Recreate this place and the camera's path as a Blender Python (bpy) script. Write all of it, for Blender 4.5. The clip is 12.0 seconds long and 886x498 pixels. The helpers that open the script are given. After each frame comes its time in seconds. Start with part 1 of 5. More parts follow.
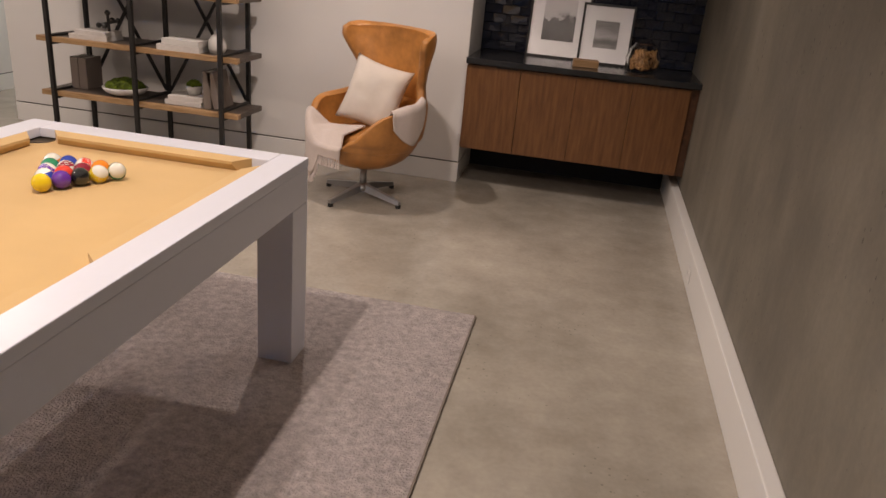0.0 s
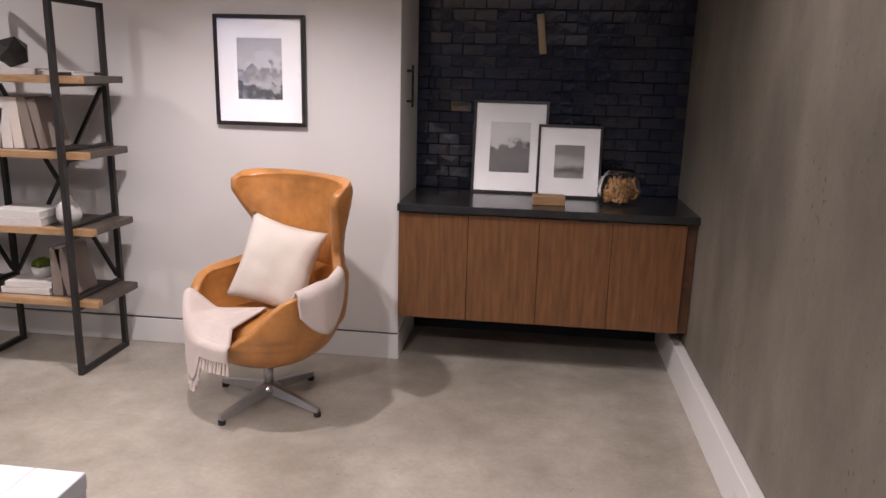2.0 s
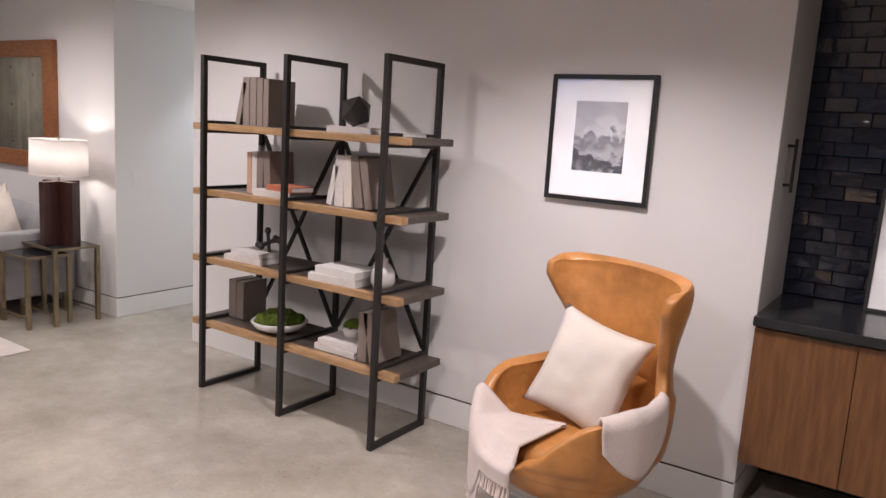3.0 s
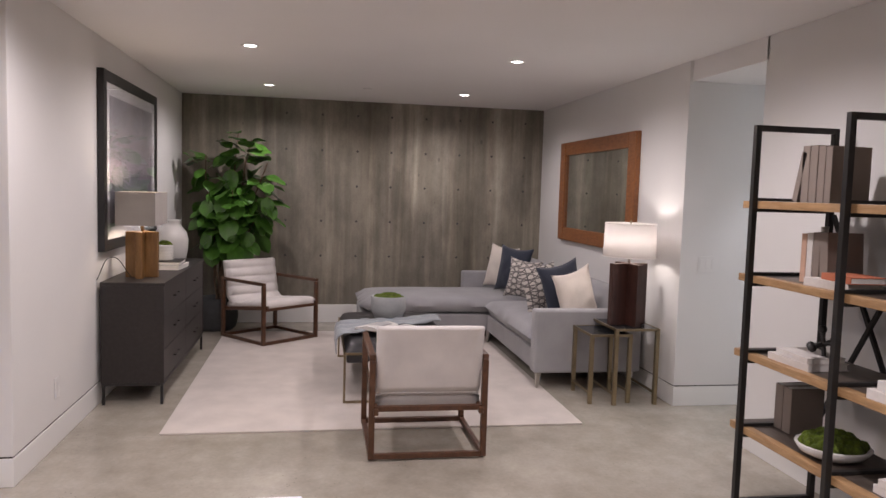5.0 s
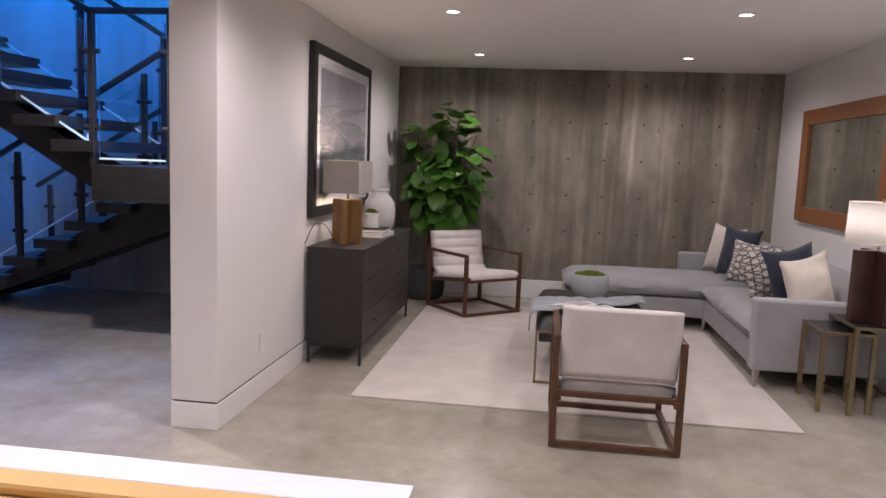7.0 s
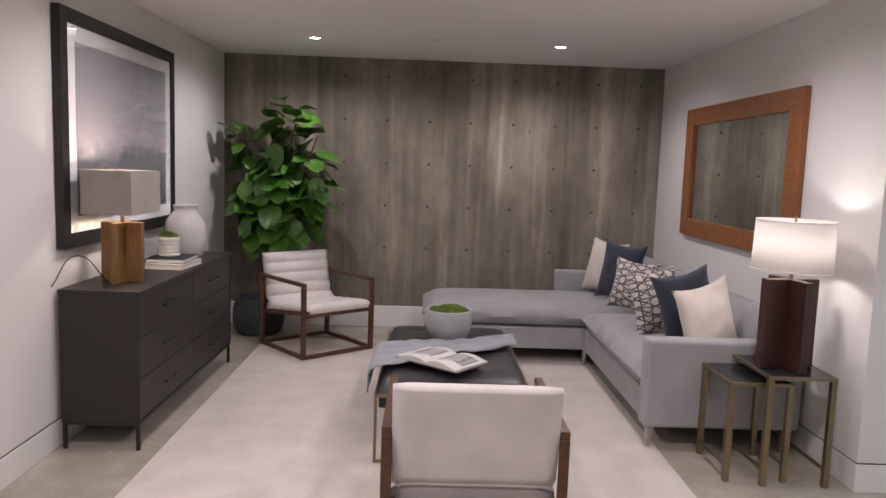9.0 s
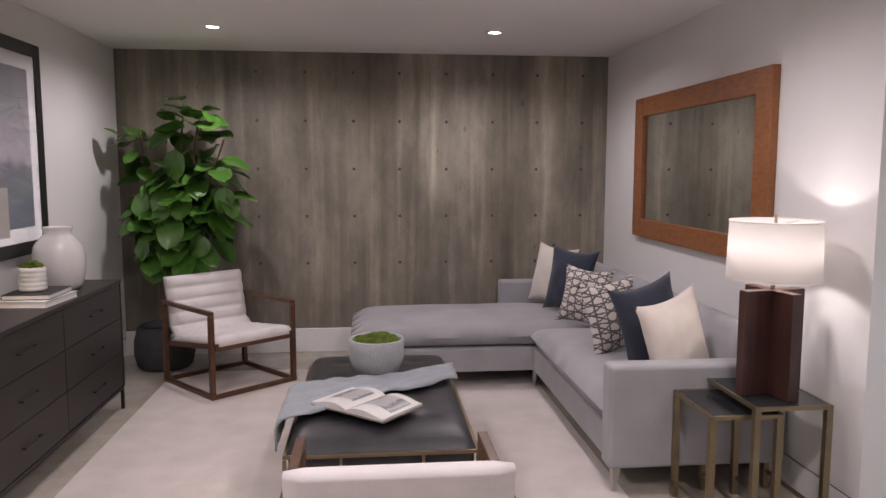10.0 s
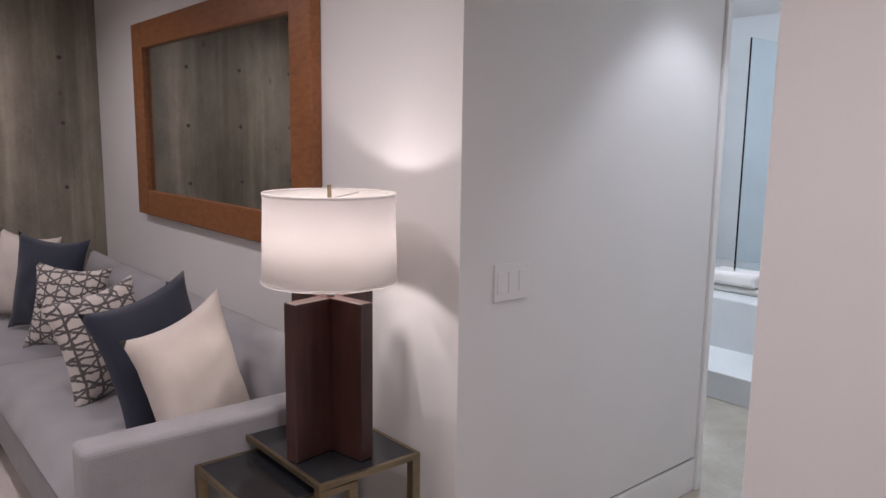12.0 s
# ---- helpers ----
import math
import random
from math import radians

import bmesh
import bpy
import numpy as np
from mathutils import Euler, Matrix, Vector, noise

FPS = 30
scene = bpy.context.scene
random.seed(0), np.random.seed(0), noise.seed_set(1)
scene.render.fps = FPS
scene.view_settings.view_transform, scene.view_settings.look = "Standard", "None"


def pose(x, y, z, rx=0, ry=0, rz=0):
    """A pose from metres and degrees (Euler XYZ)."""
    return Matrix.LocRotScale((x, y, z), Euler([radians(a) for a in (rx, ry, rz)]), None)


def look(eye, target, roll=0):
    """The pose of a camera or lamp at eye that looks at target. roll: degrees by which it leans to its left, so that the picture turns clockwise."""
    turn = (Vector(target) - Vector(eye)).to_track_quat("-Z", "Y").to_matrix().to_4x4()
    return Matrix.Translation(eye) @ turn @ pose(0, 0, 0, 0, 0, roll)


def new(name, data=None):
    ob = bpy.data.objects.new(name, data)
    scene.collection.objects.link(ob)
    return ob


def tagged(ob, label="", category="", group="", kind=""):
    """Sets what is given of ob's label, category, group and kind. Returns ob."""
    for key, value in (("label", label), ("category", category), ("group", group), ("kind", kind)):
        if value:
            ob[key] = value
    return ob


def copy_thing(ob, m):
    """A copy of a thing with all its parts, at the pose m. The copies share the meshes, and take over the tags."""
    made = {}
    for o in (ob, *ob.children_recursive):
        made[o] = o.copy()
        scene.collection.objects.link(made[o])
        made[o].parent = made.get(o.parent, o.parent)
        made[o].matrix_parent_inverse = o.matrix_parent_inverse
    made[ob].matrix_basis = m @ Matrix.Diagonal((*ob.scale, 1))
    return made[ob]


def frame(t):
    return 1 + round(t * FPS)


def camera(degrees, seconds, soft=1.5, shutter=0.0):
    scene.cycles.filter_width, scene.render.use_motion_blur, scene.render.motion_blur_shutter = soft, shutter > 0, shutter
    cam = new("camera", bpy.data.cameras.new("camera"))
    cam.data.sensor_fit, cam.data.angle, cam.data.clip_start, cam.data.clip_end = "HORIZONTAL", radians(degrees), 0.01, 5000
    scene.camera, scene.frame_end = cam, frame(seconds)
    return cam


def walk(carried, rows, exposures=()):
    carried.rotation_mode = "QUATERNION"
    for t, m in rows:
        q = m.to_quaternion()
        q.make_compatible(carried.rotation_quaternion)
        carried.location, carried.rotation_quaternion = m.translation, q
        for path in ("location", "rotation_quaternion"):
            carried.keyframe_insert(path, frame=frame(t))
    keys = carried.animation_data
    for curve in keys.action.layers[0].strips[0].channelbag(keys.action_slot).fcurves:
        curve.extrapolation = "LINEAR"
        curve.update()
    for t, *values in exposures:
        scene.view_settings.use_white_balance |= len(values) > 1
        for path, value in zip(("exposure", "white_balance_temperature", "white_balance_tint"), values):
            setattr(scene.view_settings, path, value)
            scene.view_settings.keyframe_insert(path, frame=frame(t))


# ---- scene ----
cam = camera(62.2, 12.0)
PATH = [
    (0, (0.068, 0.536, 1.518), (-0.242, 2.367, 0.776), 5.4),
    (0.5, (0.014, 0.794, 1.529), (0.05, 2.705, 0.94), 4.0),
    (1, (0.032, 1.1, 1.529), (0.158, 3.02, 0.985), 3.6),
    (1.5, (0.034, 1.446, 1.566), (0.043, 3.384, 1.072), 3.5),
    (2, (-0.044, 1.803, 1.563), (-0.276, 3.734, 1.097), 1.5),
    (2.5, (-0.147, 2.117, 1.524), (-0.734, 3.987, 1.12), 1.2),
    (3, (-0.2, 2.463, 1.557), (-1.294, 4.106, 1.232), 3.5),
    (3.2, (-0.209, 2.564, 1.588), (-1.451, 4.092, 1.24), 4.6),
    (4.8, (-0.33, 3.03, 1.513), (-2.266, 3.509, 1.366), 2.8),
    (5, (-0.31, 3.015, 1.508), (-2.275, 3.353, 1.351), 1.7),
    (5.5, (-0.247, 2.974, 1.509), (-2.237, 3.027, 1.317), -0.5),
    (6, (-0.222, 3.005, 1.508), (-2.207, 2.896, 1.289), -1.9),
    (6.5, (-0.357, 3.154, 1.497), (-2.325, 2.878, 1.273), -0.9),
    (7, (-0.543, 3.23, 1.473), (-2.51, 2.96, 1.232), 2.2),
    (7.2, (-0.632, 3.307, 1.469), (-2.605, 3.085, 1.228), 3.2),
    (8.8, (-1.64, 3.443, 1.517), (-3.627, 3.432, 1.29), 1.5),
    (9, (-1.779, 3.448, 1.521), (-3.766, 3.493, 1.297), 2.0),
    (9.5, (-2.118, 3.495, 1.523), (-4.101, 3.651, 1.314), 0.7),
    (10, (-2.45, 3.574, 1.526), (-4.429, 3.77, 1.311), 0.1),
    (10.5, (-2.754, 3.673, 1.492), (-4.706, 4.038, 1.259), 0.2),
    (11, (-3.057, 3.772, 1.501), (-4.903, 4.502, 1.257), 0.4),
    (11.5, (-3.357, 3.98, 1.486), (-5.071, 4.975, 1.22), 0.2),
    (12, (-3.636, 4.201, 1.469), (-5.144, 5.482, 1.171), 0.8),
]
walk(cam, [(t, look(eye, target, roll)) for t, eye, target, roll in PATH],
     exposures=[(0.0, -0.42, 7450, 10), (0.5, -0.32, 7000, 10), (1.0, -0.22, 6850, 10), (2.0, 0.12, 6350, 10), (3.2, 0.12, 6350, 10), (5.0, -0.08, 6350, 11), (7.2, -0.12, 6300, 11), (9.5, 0.0, 6250, 12), (11.0, -0.03, 6200, 14), (12.0, -0.36, 6200, 14)])

# ---- dusk sky over the stairwell ----
world = bpy.data.worlds.new("dusk")
scene.world = world
world.use_nodes = True
world.node_tree.nodes["Background"].inputs[0].default_value = (0.015, 0.23, 0.95, 1)
world.node_tree.nodes["Background"].inputs[1].default_value = 13.0

CEIL = 2.47
SPOTS = [(-5.62, 2.54), (-7.60, 2.54), (-5.62, 4.44), (-7.60, 4.44), (-3.65, 4.44), (-3.65, 2.30), (-1.15, 2.00), (-1.40, 4.45), (0.00, 4.10), (-4.50, 0.63), (-1.40, 0.10)]
for sx, sy in SPOTS:
    lamp = bpy.data.lights.new("downlight_beam", "SPOT")
    lamp.energy, lamp.spot_size, lamp.spot_blend, lamp.shadow_soft_size = {(-1.15, 2.00): 150, (-1.40, 0.10): 115, (0.00, 4.10): 38, (-1.40, 4.45): 104, (-4.50, 0.63): 135}.get((sx, sy), 43 if sx < -5 else 72), radians(165 if sx < -5 else 136 if (sx, sy) == (-1.40, 4.45) else 156 if sx > -2 else 164), 0.62 if sx < -5 else 0.7, 0.03
    lamp.color = (1.0, 0.885, 0.885)
    new("downlight_beam", lamp).matrix_world = pose(sx, sy, CEIL - 0.035)
for name, at_, watts, radius, tint in (("table_lamp_bulb", (-5.43, 5.30, 1.19), 5.5, 0.03, (1.0, 0.90, 0.84)), ("dresser_lamp_bulb", (-5.80, 1.79, 1.33), 6, 0.03, (1.0, 0.78, 0.58)),
                                       # fill light without a fitting, added to brighten the bathroom
                                       ("bath_lamp", (-6.0, 8.0, 2.1), 90, 0.15, (0.85, 0.93, 1.0))):
    lamp = bpy.data.lights.new(name, "POINT")
    lamp.energy, lamp.shadow_soft_size, lamp.color = watts, radius, tint
    new(name, lamp).location = at_
hall = bpy.data.lights.new("hall_downlight", "SPOT")
hall.energy, hall.spot_size, hall.spot_blend, hall.shadow_soft_size, hall.color = 26, radians(95), 0.5, 0.05, (0.88, 0.92, 1.0)
new("hall_downlight", hall).matrix_world = pose(-4.80, 6.62, 2.28)

# ---- materials ----


def mat(name, color, rough=0.6, metal=0.0, vary=0.12, scale=6.0, fine=60.0, bump=0.1, stretch=(1, 1, 1), coat=0.0, second=None, depth=0.02, spec=0.5):
    m = bpy.data.materials.new(name)
    m.use_nodes = True
    nt = m.node_tree
    b = nt.nodes["Principled BSDF"]
    tc, mp = nt.nodes.new("ShaderNodeTexCoord"), nt.nodes.new("ShaderNodeMapping")
    mp.inputs["Scale"].default_value = stretch
    nt.links.new(tc.outputs["Object"], mp.inputs[0])
    n1, n2 = nt.nodes.new("ShaderNodeTexNoise"), nt.nodes.new("ShaderNodeTexNoise")
    n1.inputs["Scale"].default_value, n1.inputs["Detail"].default_value = scale, 5
    n2.inputs["Scale"].default_value, n2.inputs["Detail"].default_value = fine, 3
    for n in (n1, n2):
        nt.links.new(mp.outputs[0], n.inputs["Vector"])
    add = nt.nodes.new("ShaderNodeMath")
    add.operation = "MULTIPLY_ADD"
    add.inputs[1].default_value = 0.35
    nt.links.new(n2.outputs["Fac"], add.inputs[0])
    nt.links.new(n1.outputs["Fac"], add.inputs[2])
    ramp = nt.nodes.new("ShaderNodeValToRGB")
    c0 = [c * (1 - vary) for c in color]
    c1 = second or [min(1, c * (1 + vary)) for c in color]
    ramp.color_ramp.elements[0].position, ramp.color_ramp.elements[1].position = 0.45, 0.9
    ramp.color_ramp.elements[0].color, ramp.color_ramp.elements[1].color = (*c0, 1), (*c1, 1)
    nt.links.new(add.outputs[0], ramp.inputs[0])
    nt.links.new(ramp.outputs[0], b.inputs["Base Color"])
    b.inputs["Roughness"].default_value, b.inputs["Metallic"].default_value = rough, metal
    b.inputs["Coat Weight"].default_value = coat
    b.inputs["Specular IOR Level"].default_value = spec
    if bump:
        bp = nt.nodes.new("ShaderNodeBump")
        bp.inputs["Strength"].default_value, bp.inputs["Distance"].default_value = bump, depth
        nt.links.new(n2.outputs["Fac"], bp.inputs["Height"])
        nt.links.new(bp.outputs[0], b.inputs["Normal"])
    return m


def glow(name, color, strength):
    m = bpy.data.materials.new(name)
    m.use_nodes = True
    b = m.node_tree.nodes["Principled BSDF"]
    b.inputs["Base Color"].default_value = (*color, 1)
    b.inputs["Emission Color"].default_value = (*color, 1)
    b.inputs["Emission Strength"].default_value = strength
    return m


def glass(name, color=(1, 1, 1), rough=0.0):
    m = bpy.data.materials.new(name)
    m.use_nodes = True
    b = m.node_tree.nodes["Principled BSDF"]
    b.inputs["Base Color"].default_value = (*color, 1)
    b.inputs["Transmission Weight"].default_value = 1
    b.inputs["Roughness"].default_value = rough
    b.inputs["IOR"].default_value = 1.45
    return m


def concrete(name, dark, light, vertical, cloud=(0.74, 1.28), blotch=(0.66, 1.48), runs=0.0):
    """Board-marked concrete: panel-wide tone shifts, long vertical streaks, pale efflorescence and fine grain."""
    m = mat(name, dark, 0.62, vary=0.2, second=light, scale=1.6, fine=9.0, bump=0.06, stretch=vertical, depth=0.01)
    nt = m.node_tree
    b = nt.nodes["Principled BSDF"]
    base = b.inputs["Base Color"].links[0].from_socket
    tc = nt.nodes.new("ShaderNodeTexCoord")
    big, grit = nt.nodes.new("ShaderNodeTexNoise"), nt.nodes.new("ShaderNodeTexNoise")
    big.inputs["Scale"].default_value, big.inputs["Detail"].default_value = 0.9, 6
    mid, mmap = nt.nodes.new("ShaderNodeTexNoise"), nt.nodes.new("ShaderNodeMapping")
    mid.inputs["Scale"].default_value, mid.inputs["Detail"].default_value, mid.inputs["Roughness"].default_value = 3.0, 8, 0.68
    mmap.inputs["Scale"].default_value = (1, 1, 0.45) if vertical[2] < 1 else (1, 1, 1)
    nt.links.new(tc.outputs["Object"], mmap.inputs[0])
    nt.links.new(mmap.outputs[0], mid.inputs["Vector"])
    grit.inputs["Scale"].default_value, grit.inputs["Detail"].default_value = 45, 4
    for n in (big, grit):
        nt.links.new(tc.outputs["Object"], n.inputs["Vector"])
    prev = base
    if runs:
        # pale lime runs down the wall
        lime, lmap, lr, lx = (nt.nodes.new("ShaderNode" + k) for k in ("TexNoise", "Mapping", "MapRange", "VectorMath"))
        lmap.inputs["Scale"].default_value = (1, 5.5, 0.30)
        lime.inputs["Scale"].default_value, lime.inputs["Detail"].default_value, lime.inputs["Roughness"].default_value = 1.3, 7, 0.55
        nt.links.new(tc.outputs["Object"], lmap.inputs[0])
        nt.links.new(lmap.outputs[0], lime.inputs["Vector"])
        lr.inputs[1].default_value, lr.inputs[2].default_value, lr.inputs[3].default_value, lr.inputs[4].default_value = 0.50, 0.72, 0.92, 0.92 + runs
        nt.links.new(lime.outputs["Fac"], lr.inputs[0])
        lx.operation = "SCALE"
        nt.links.new(prev, lx.inputs[0])
        nt.links.new(lr.outputs[0], lx.inputs["Scale"])
        prev = lx.outputs[0]
    for src, lo, hi, a, c in ((big, 0.35, 0.7, *cloud), (mid, 0.38, 0.66, *blotch), (grit, 0.3, 0.7, 0.95, 1.05)):
        r = nt.nodes.new("ShaderNodeMapRange")
        r.inputs[1].default_value, r.inputs[2].default_value, r.inputs[3].default_value, r.inputs[4].default_value = lo, hi, a, c
        nt.links.new(src.outputs["Fac"], r.inputs[0])
        mx = nt.nodes.new("ShaderNodeVectorMath")
        mx.operation = "SCALE"
        nt.links.new(prev, mx.inputs[0])
        nt.links.new(r.outputs[0], mx.inputs["Scale"])
        prev = mx.outputs[0]
    nt.links.new(prev, b.inputs["Base Color"])
    return m


def weather(m, boards=0.0, axis="Y", specks=8.0, stretch=(1, 1, 1), amount=0.45, size=0.10):
    """Formwork boards of slightly different tone, and scattered small pits, over a concrete material."""
    nt = m.node_tree
    b = nt.nodes["Principled BSDF"]
    prev = b.inputs["Base Color"].links[0].from_socket
    tc = nt.nodes.new("ShaderNodeTexCoord")

    def scaled(factor, prev):
        mx = nt.nodes.new("ShaderNodeVectorMath")
        mx.operation = "SCALE"
        nt.links.new(prev, mx.inputs[0])
        nt.links.new(factor, mx.inputs["Scale"])
        return mx.outputs[0]
    if boards:
        sep, wn, r = (nt.nodes.new("ShaderNode" + k) for k in ("SeparateXYZ", "TexWhiteNoise", "MapRange"))
        nt.links.new(tc.outputs["Object"], sep.inputs[0])
        wn.noise_dimensions = "1D"
        last = sep.outputs[axis]
        for op, v in (("DIVIDE", boards), ("FLOOR", 0.0)):
            q = nt.nodes.new("ShaderNodeMath")
            q.operation = op
            q.inputs[1].default_value = v
            nt.links.new(last, q.inputs[0])
            last = q.outputs[0]
        nt.links.new(last, wn.inputs["W"])
        r.inputs[3].default_value, r.inputs[4].default_value = 0.93, 1.07
        nt.links.new(wn.outputs["Value"], r.inputs[0])
        prev = scaled(r.outputs[0], prev)
    mp, vo, no, less, r = (nt.nodes.new("ShaderNode" + k) for k in ("Mapping", "TexVoronoi", "TexNoise", "Math", "MapRange"))
    mp.inputs["Scale"].default_value = stretch
    nt.links.new(tc.outputs["Object"], mp.inputs[0])
    nt.links.new(mp.outputs[0], vo.inputs["Vector"])
    nt.links.new(tc.outputs["Object"], no.inputs["Vector"])
    vo.inputs["Scale"].default_value = specks
    no.inputs["Scale"].default_value, no.inputs["Detail"].default_value = 2.2, 4
    # pits gather where the broad noise is high
    less.operation = "MULTIPLY_ADD"
    less.inputs[1].default_value = -0.55
    nt.links.new(no.outputs["Fac"], less.inputs[0])
    nt.links.new(vo.outputs["Distance"], less.inputs[2])
    r.inputs[1].default_value, r.inputs[2].default_value = size - 0.34, size - 0.28
    r.inputs[3].default_value, r.inputs[4].default_value = 1 - amount, 1.0
    nt.links.new(less.outputs[0], r.inputs[0])
    nt.links.new(scaled(r.outputs[0], prev), b.inputs["Base Color"])
    return m


def wood(name, dark, light, axis=(1, 1, 1), rough=0.45, scale=5.0):
    return mat(name, dark, rough, vary=0.05, second=light, scale=scale, fine=38, bump=0.06, stretch=axis, depth=0.005)


def woven(name, color, rough=0.95, scale=260.0, vary=0.1, bump=0.3):
    m = mat(name, color, rough, vary=vary, scale=5, fine=scale, bump=bump, depth=0.004, spec=0.2)
    m.node_tree.nodes["Principled BSDF"].inputs["Sheen Weight"].default_value = 0.2
    return m


M_WALL = mat("white_plaster", (0.70, 0.685, 0.67), 0.7, vary=0.025, scale=1.5, fine=120, bump=0.04, depth=0.003)
M_CEIL = mat("ceiling_paint", (0.76, 0.74, 0.73), 0.8, vary=0.02, scale=1.0, fine=120, bump=0.03, depth=0.003)
M_BASE = mat("baseboard_paint", (0.76, 0.75, 0.73), 0.45, vary=0.02, scale=2, fine=80, bump=0.03, depth=0.002)
M_GAP = mat("shadow_gap", (0.08, 0.075, 0.07), 0.9, bump=0)
M_CONC = concrete("concrete_wall", (0.168, 0.147, 0.110), (0.285, 0.256, 0.206), (1.8, 1.8, 0.09), (0.82, 1.18), (0.76, 1.32), 0.70)
weather(M_CONC, 0.26, "Y", 9.0, (1, 1, 0.5), 0.35, 0.07)
M_STAIRWALL = concrete("stairwell_concrete", (0.30, 0.29, 0.27), (0.44, 0.43, 0.40), (1.6, 1.6, 0.12), (0.9, 1.1), (0.9, 1.1))
M_CONC_E = concrete("concrete_wall_east", (0.175, 0.156, 0.124), (0.225, 0.20, 0.16), (0.8, 0.8, 0.35), (0.84, 1.14), (0.86, 1.12))
weather(M_CONC_E, 0.0, "Y", 34.0, (1, 1, 0.55), 0.5, 0.10)
M_FLOOR = concrete("polished_concrete", (0.390, 0.350, 0.292), (0.475, 0.436, 0.374), (1.0, 1.0, 1.0), (0.90, 1.10), (0.92, 1.06))
weather(M_FLOOR, 0.0, "Y", 30.0, (1, 1, 1), 0.30, 0.09)
M_FLOOR.node_tree.nodes["Principled BSDF"].inputs["Roughness"].default_value = 0.22
M_STEEL = mat("black_steel", (0.028, 0.026, 0.025), 0.45, 0.4, bump=0.05, fine=150)
M_OAK = wood("oak_edge", (0.30, 0.17, 0.075), (0.46, 0.29, 0.15), (2, 14, 14))
M_DARKTOP = wood("dark_shelf_top", (0.055, 0.042, 0.035), (0.10, 0.08, 0.065), (2, 14, 14))
M_WALNUT = wood("walnut_veneer", (0.125, 0.050, 0.018), (0.215, 0.098, 0.036), (9, 9, 0.8), 0.4)
M_WALNUT2 = wood("walnut_frame", (0.06, 0.026, 0.013), (0.115, 0.05, 0.024), (6, 6, 6), 0.4)
M_CHERRY = wood("cherry_frame", (0.20, 0.073, 0.026), (0.30, 0.12, 0.042), (3, 10, 10), 0.4)
M_DRESSER = wood("charcoal_wood", (0.0165, 0.0125, 0.0115), (0.026, 0.0205, 0.019), (1.2, 9, 9), 0.5)
M_STONE = mat("black_stone", (0.022, 0.023, 0.025), 0.18, vary=0.3, scale=14, fine=150, bump=0.02)
M_TILE = mat("glazed_tile", (0.006, 0.011, 0.030), 0.06, vary=0.6, scale=9, fine=24, bump=0.4, depth=0.012, coat=0.7)
M_GROUT = mat("tile_grout", (0.02, 0.022, 0.028), 0.8, bump=0.1)
M_LEATHER = mat("tan_leather", (0.46, 0.20, 0.056), 0.36, vary=0.30, scale=6, fine=26, bump=0.12, depth=0.006)
M_BLKLEATHER = mat("charcoal_leather", (0.030, 0.029, 0.032), 0.40, vary=0.35, scale=9, fine=90, bump=0.15, depth=0.004)
M_CHROME = mat("brushed_steel", (0.42, 0.42, 0.43), 0.32, 1.0, vary=0.1, bump=0.02)
M_RUBBER = mat("rubber", (0.02, 0.02, 0.02), 0.8, bump=0)
M_BRASS = mat("aged_brass", (0.32, 0.255, 0.165), 0.38, 1.0, vary=0.2, bump=0.04)
M_SILVER = mat("nickel", (0.50, 0.48, 0.45), 0.3, 1.0, vary=0.1, bump=0.02)
M_CREAM = woven("cream_linen", (0.64, 0.58, 0.52))
M_THROW = woven("pale_throw", (0.58, 0.50, 0.46), scale=120, bump=0.5)
M_WHITEFAB = woven("white_upholstery", (0.68, 0.64, 0.62))
M_SOFA = woven("grey_upholstery", (0.33, 0.325, 0.335))
M_NAVY = woven("navy_linen", (0.035, 0.041, 0.060))
M_GREYTHROW = woven("grey_throw", (0.28, 0.30, 0.32), scale=120, bump=0.5)
M_RUG = woven("ivory_rug", (0.57, 0.515, 0.475), scale=90, bump=0.5)
M_CARPET = mat("looped_grey_carpet", (0.47, 0.42, 0.41), 1.0, vary=0.25, scale=38, fine=120, bump=1.0, depth=0.02, spec=0.1)
M_TABLEW = mat("white_lacquer", (0.63, 0.65, 0.72), 0.3, vary=0.02, scale=3, bump=0.01)
M_FELT = woven("tan_felt", (0.55, 0.37, 0.165), scale=400, vary=0.05, bump=0.1)
M_POCKET = mat("pocket_leather", (0.06, 0.045, 0.03), 0.7)
M_PAPER = mat("paper", (0.62, 0.60, 0.57), 0.8, vary=0.05, scale=8, bump=0.02)
M_TAUPE = woven("taupe_book_cloth", (0.22, 0.18, 0.155), scale=200)
M_PEACH = mat("peach_book_cloth", (0.52, 0.33, 0.24), 0.8)
M_CORAL = mat("coral_book_cloth", (0.45, 0.14, 0.07), 0.8)
M_WHITEBK = mat("white_book_cloth", (0.62, 0.585, 0.56), 0.7)
M_BLACK = mat("black_paint", (0.015, 0.014, 0.014), 0.4, bump=0.02)
M_MAT = mat("picture_mount", (0.62, 0.61, 0.61), 0.85, vary=0.01, bump=0)
M_CERAMIC = mat("white_glaze", (0.60, 0.585, 0.56), 0.22, vary=0.05, scale=5, bump=0.02, coat=0.4)
M_STONEBOWL = mat("cast_stone", (0.36, 0.37, 0.37), 0.85, vary=0.12, scale=10, fine=90, bump=0.25)
M_MOSS = mat("moss", (0.10, 0.145, 0.008), 1.0, vary=0.5, scale=35, fine=160, bump=1.0, depth=0.02)
M_POT = mat("dark_planter", (0.05, 0.052, 0.055), 0.75, vary=0.2, scale=12, bump=0.1)
M_SOIL = mat("soil", (0.03, 0.022, 0.016), 1.0, bump=0.8)
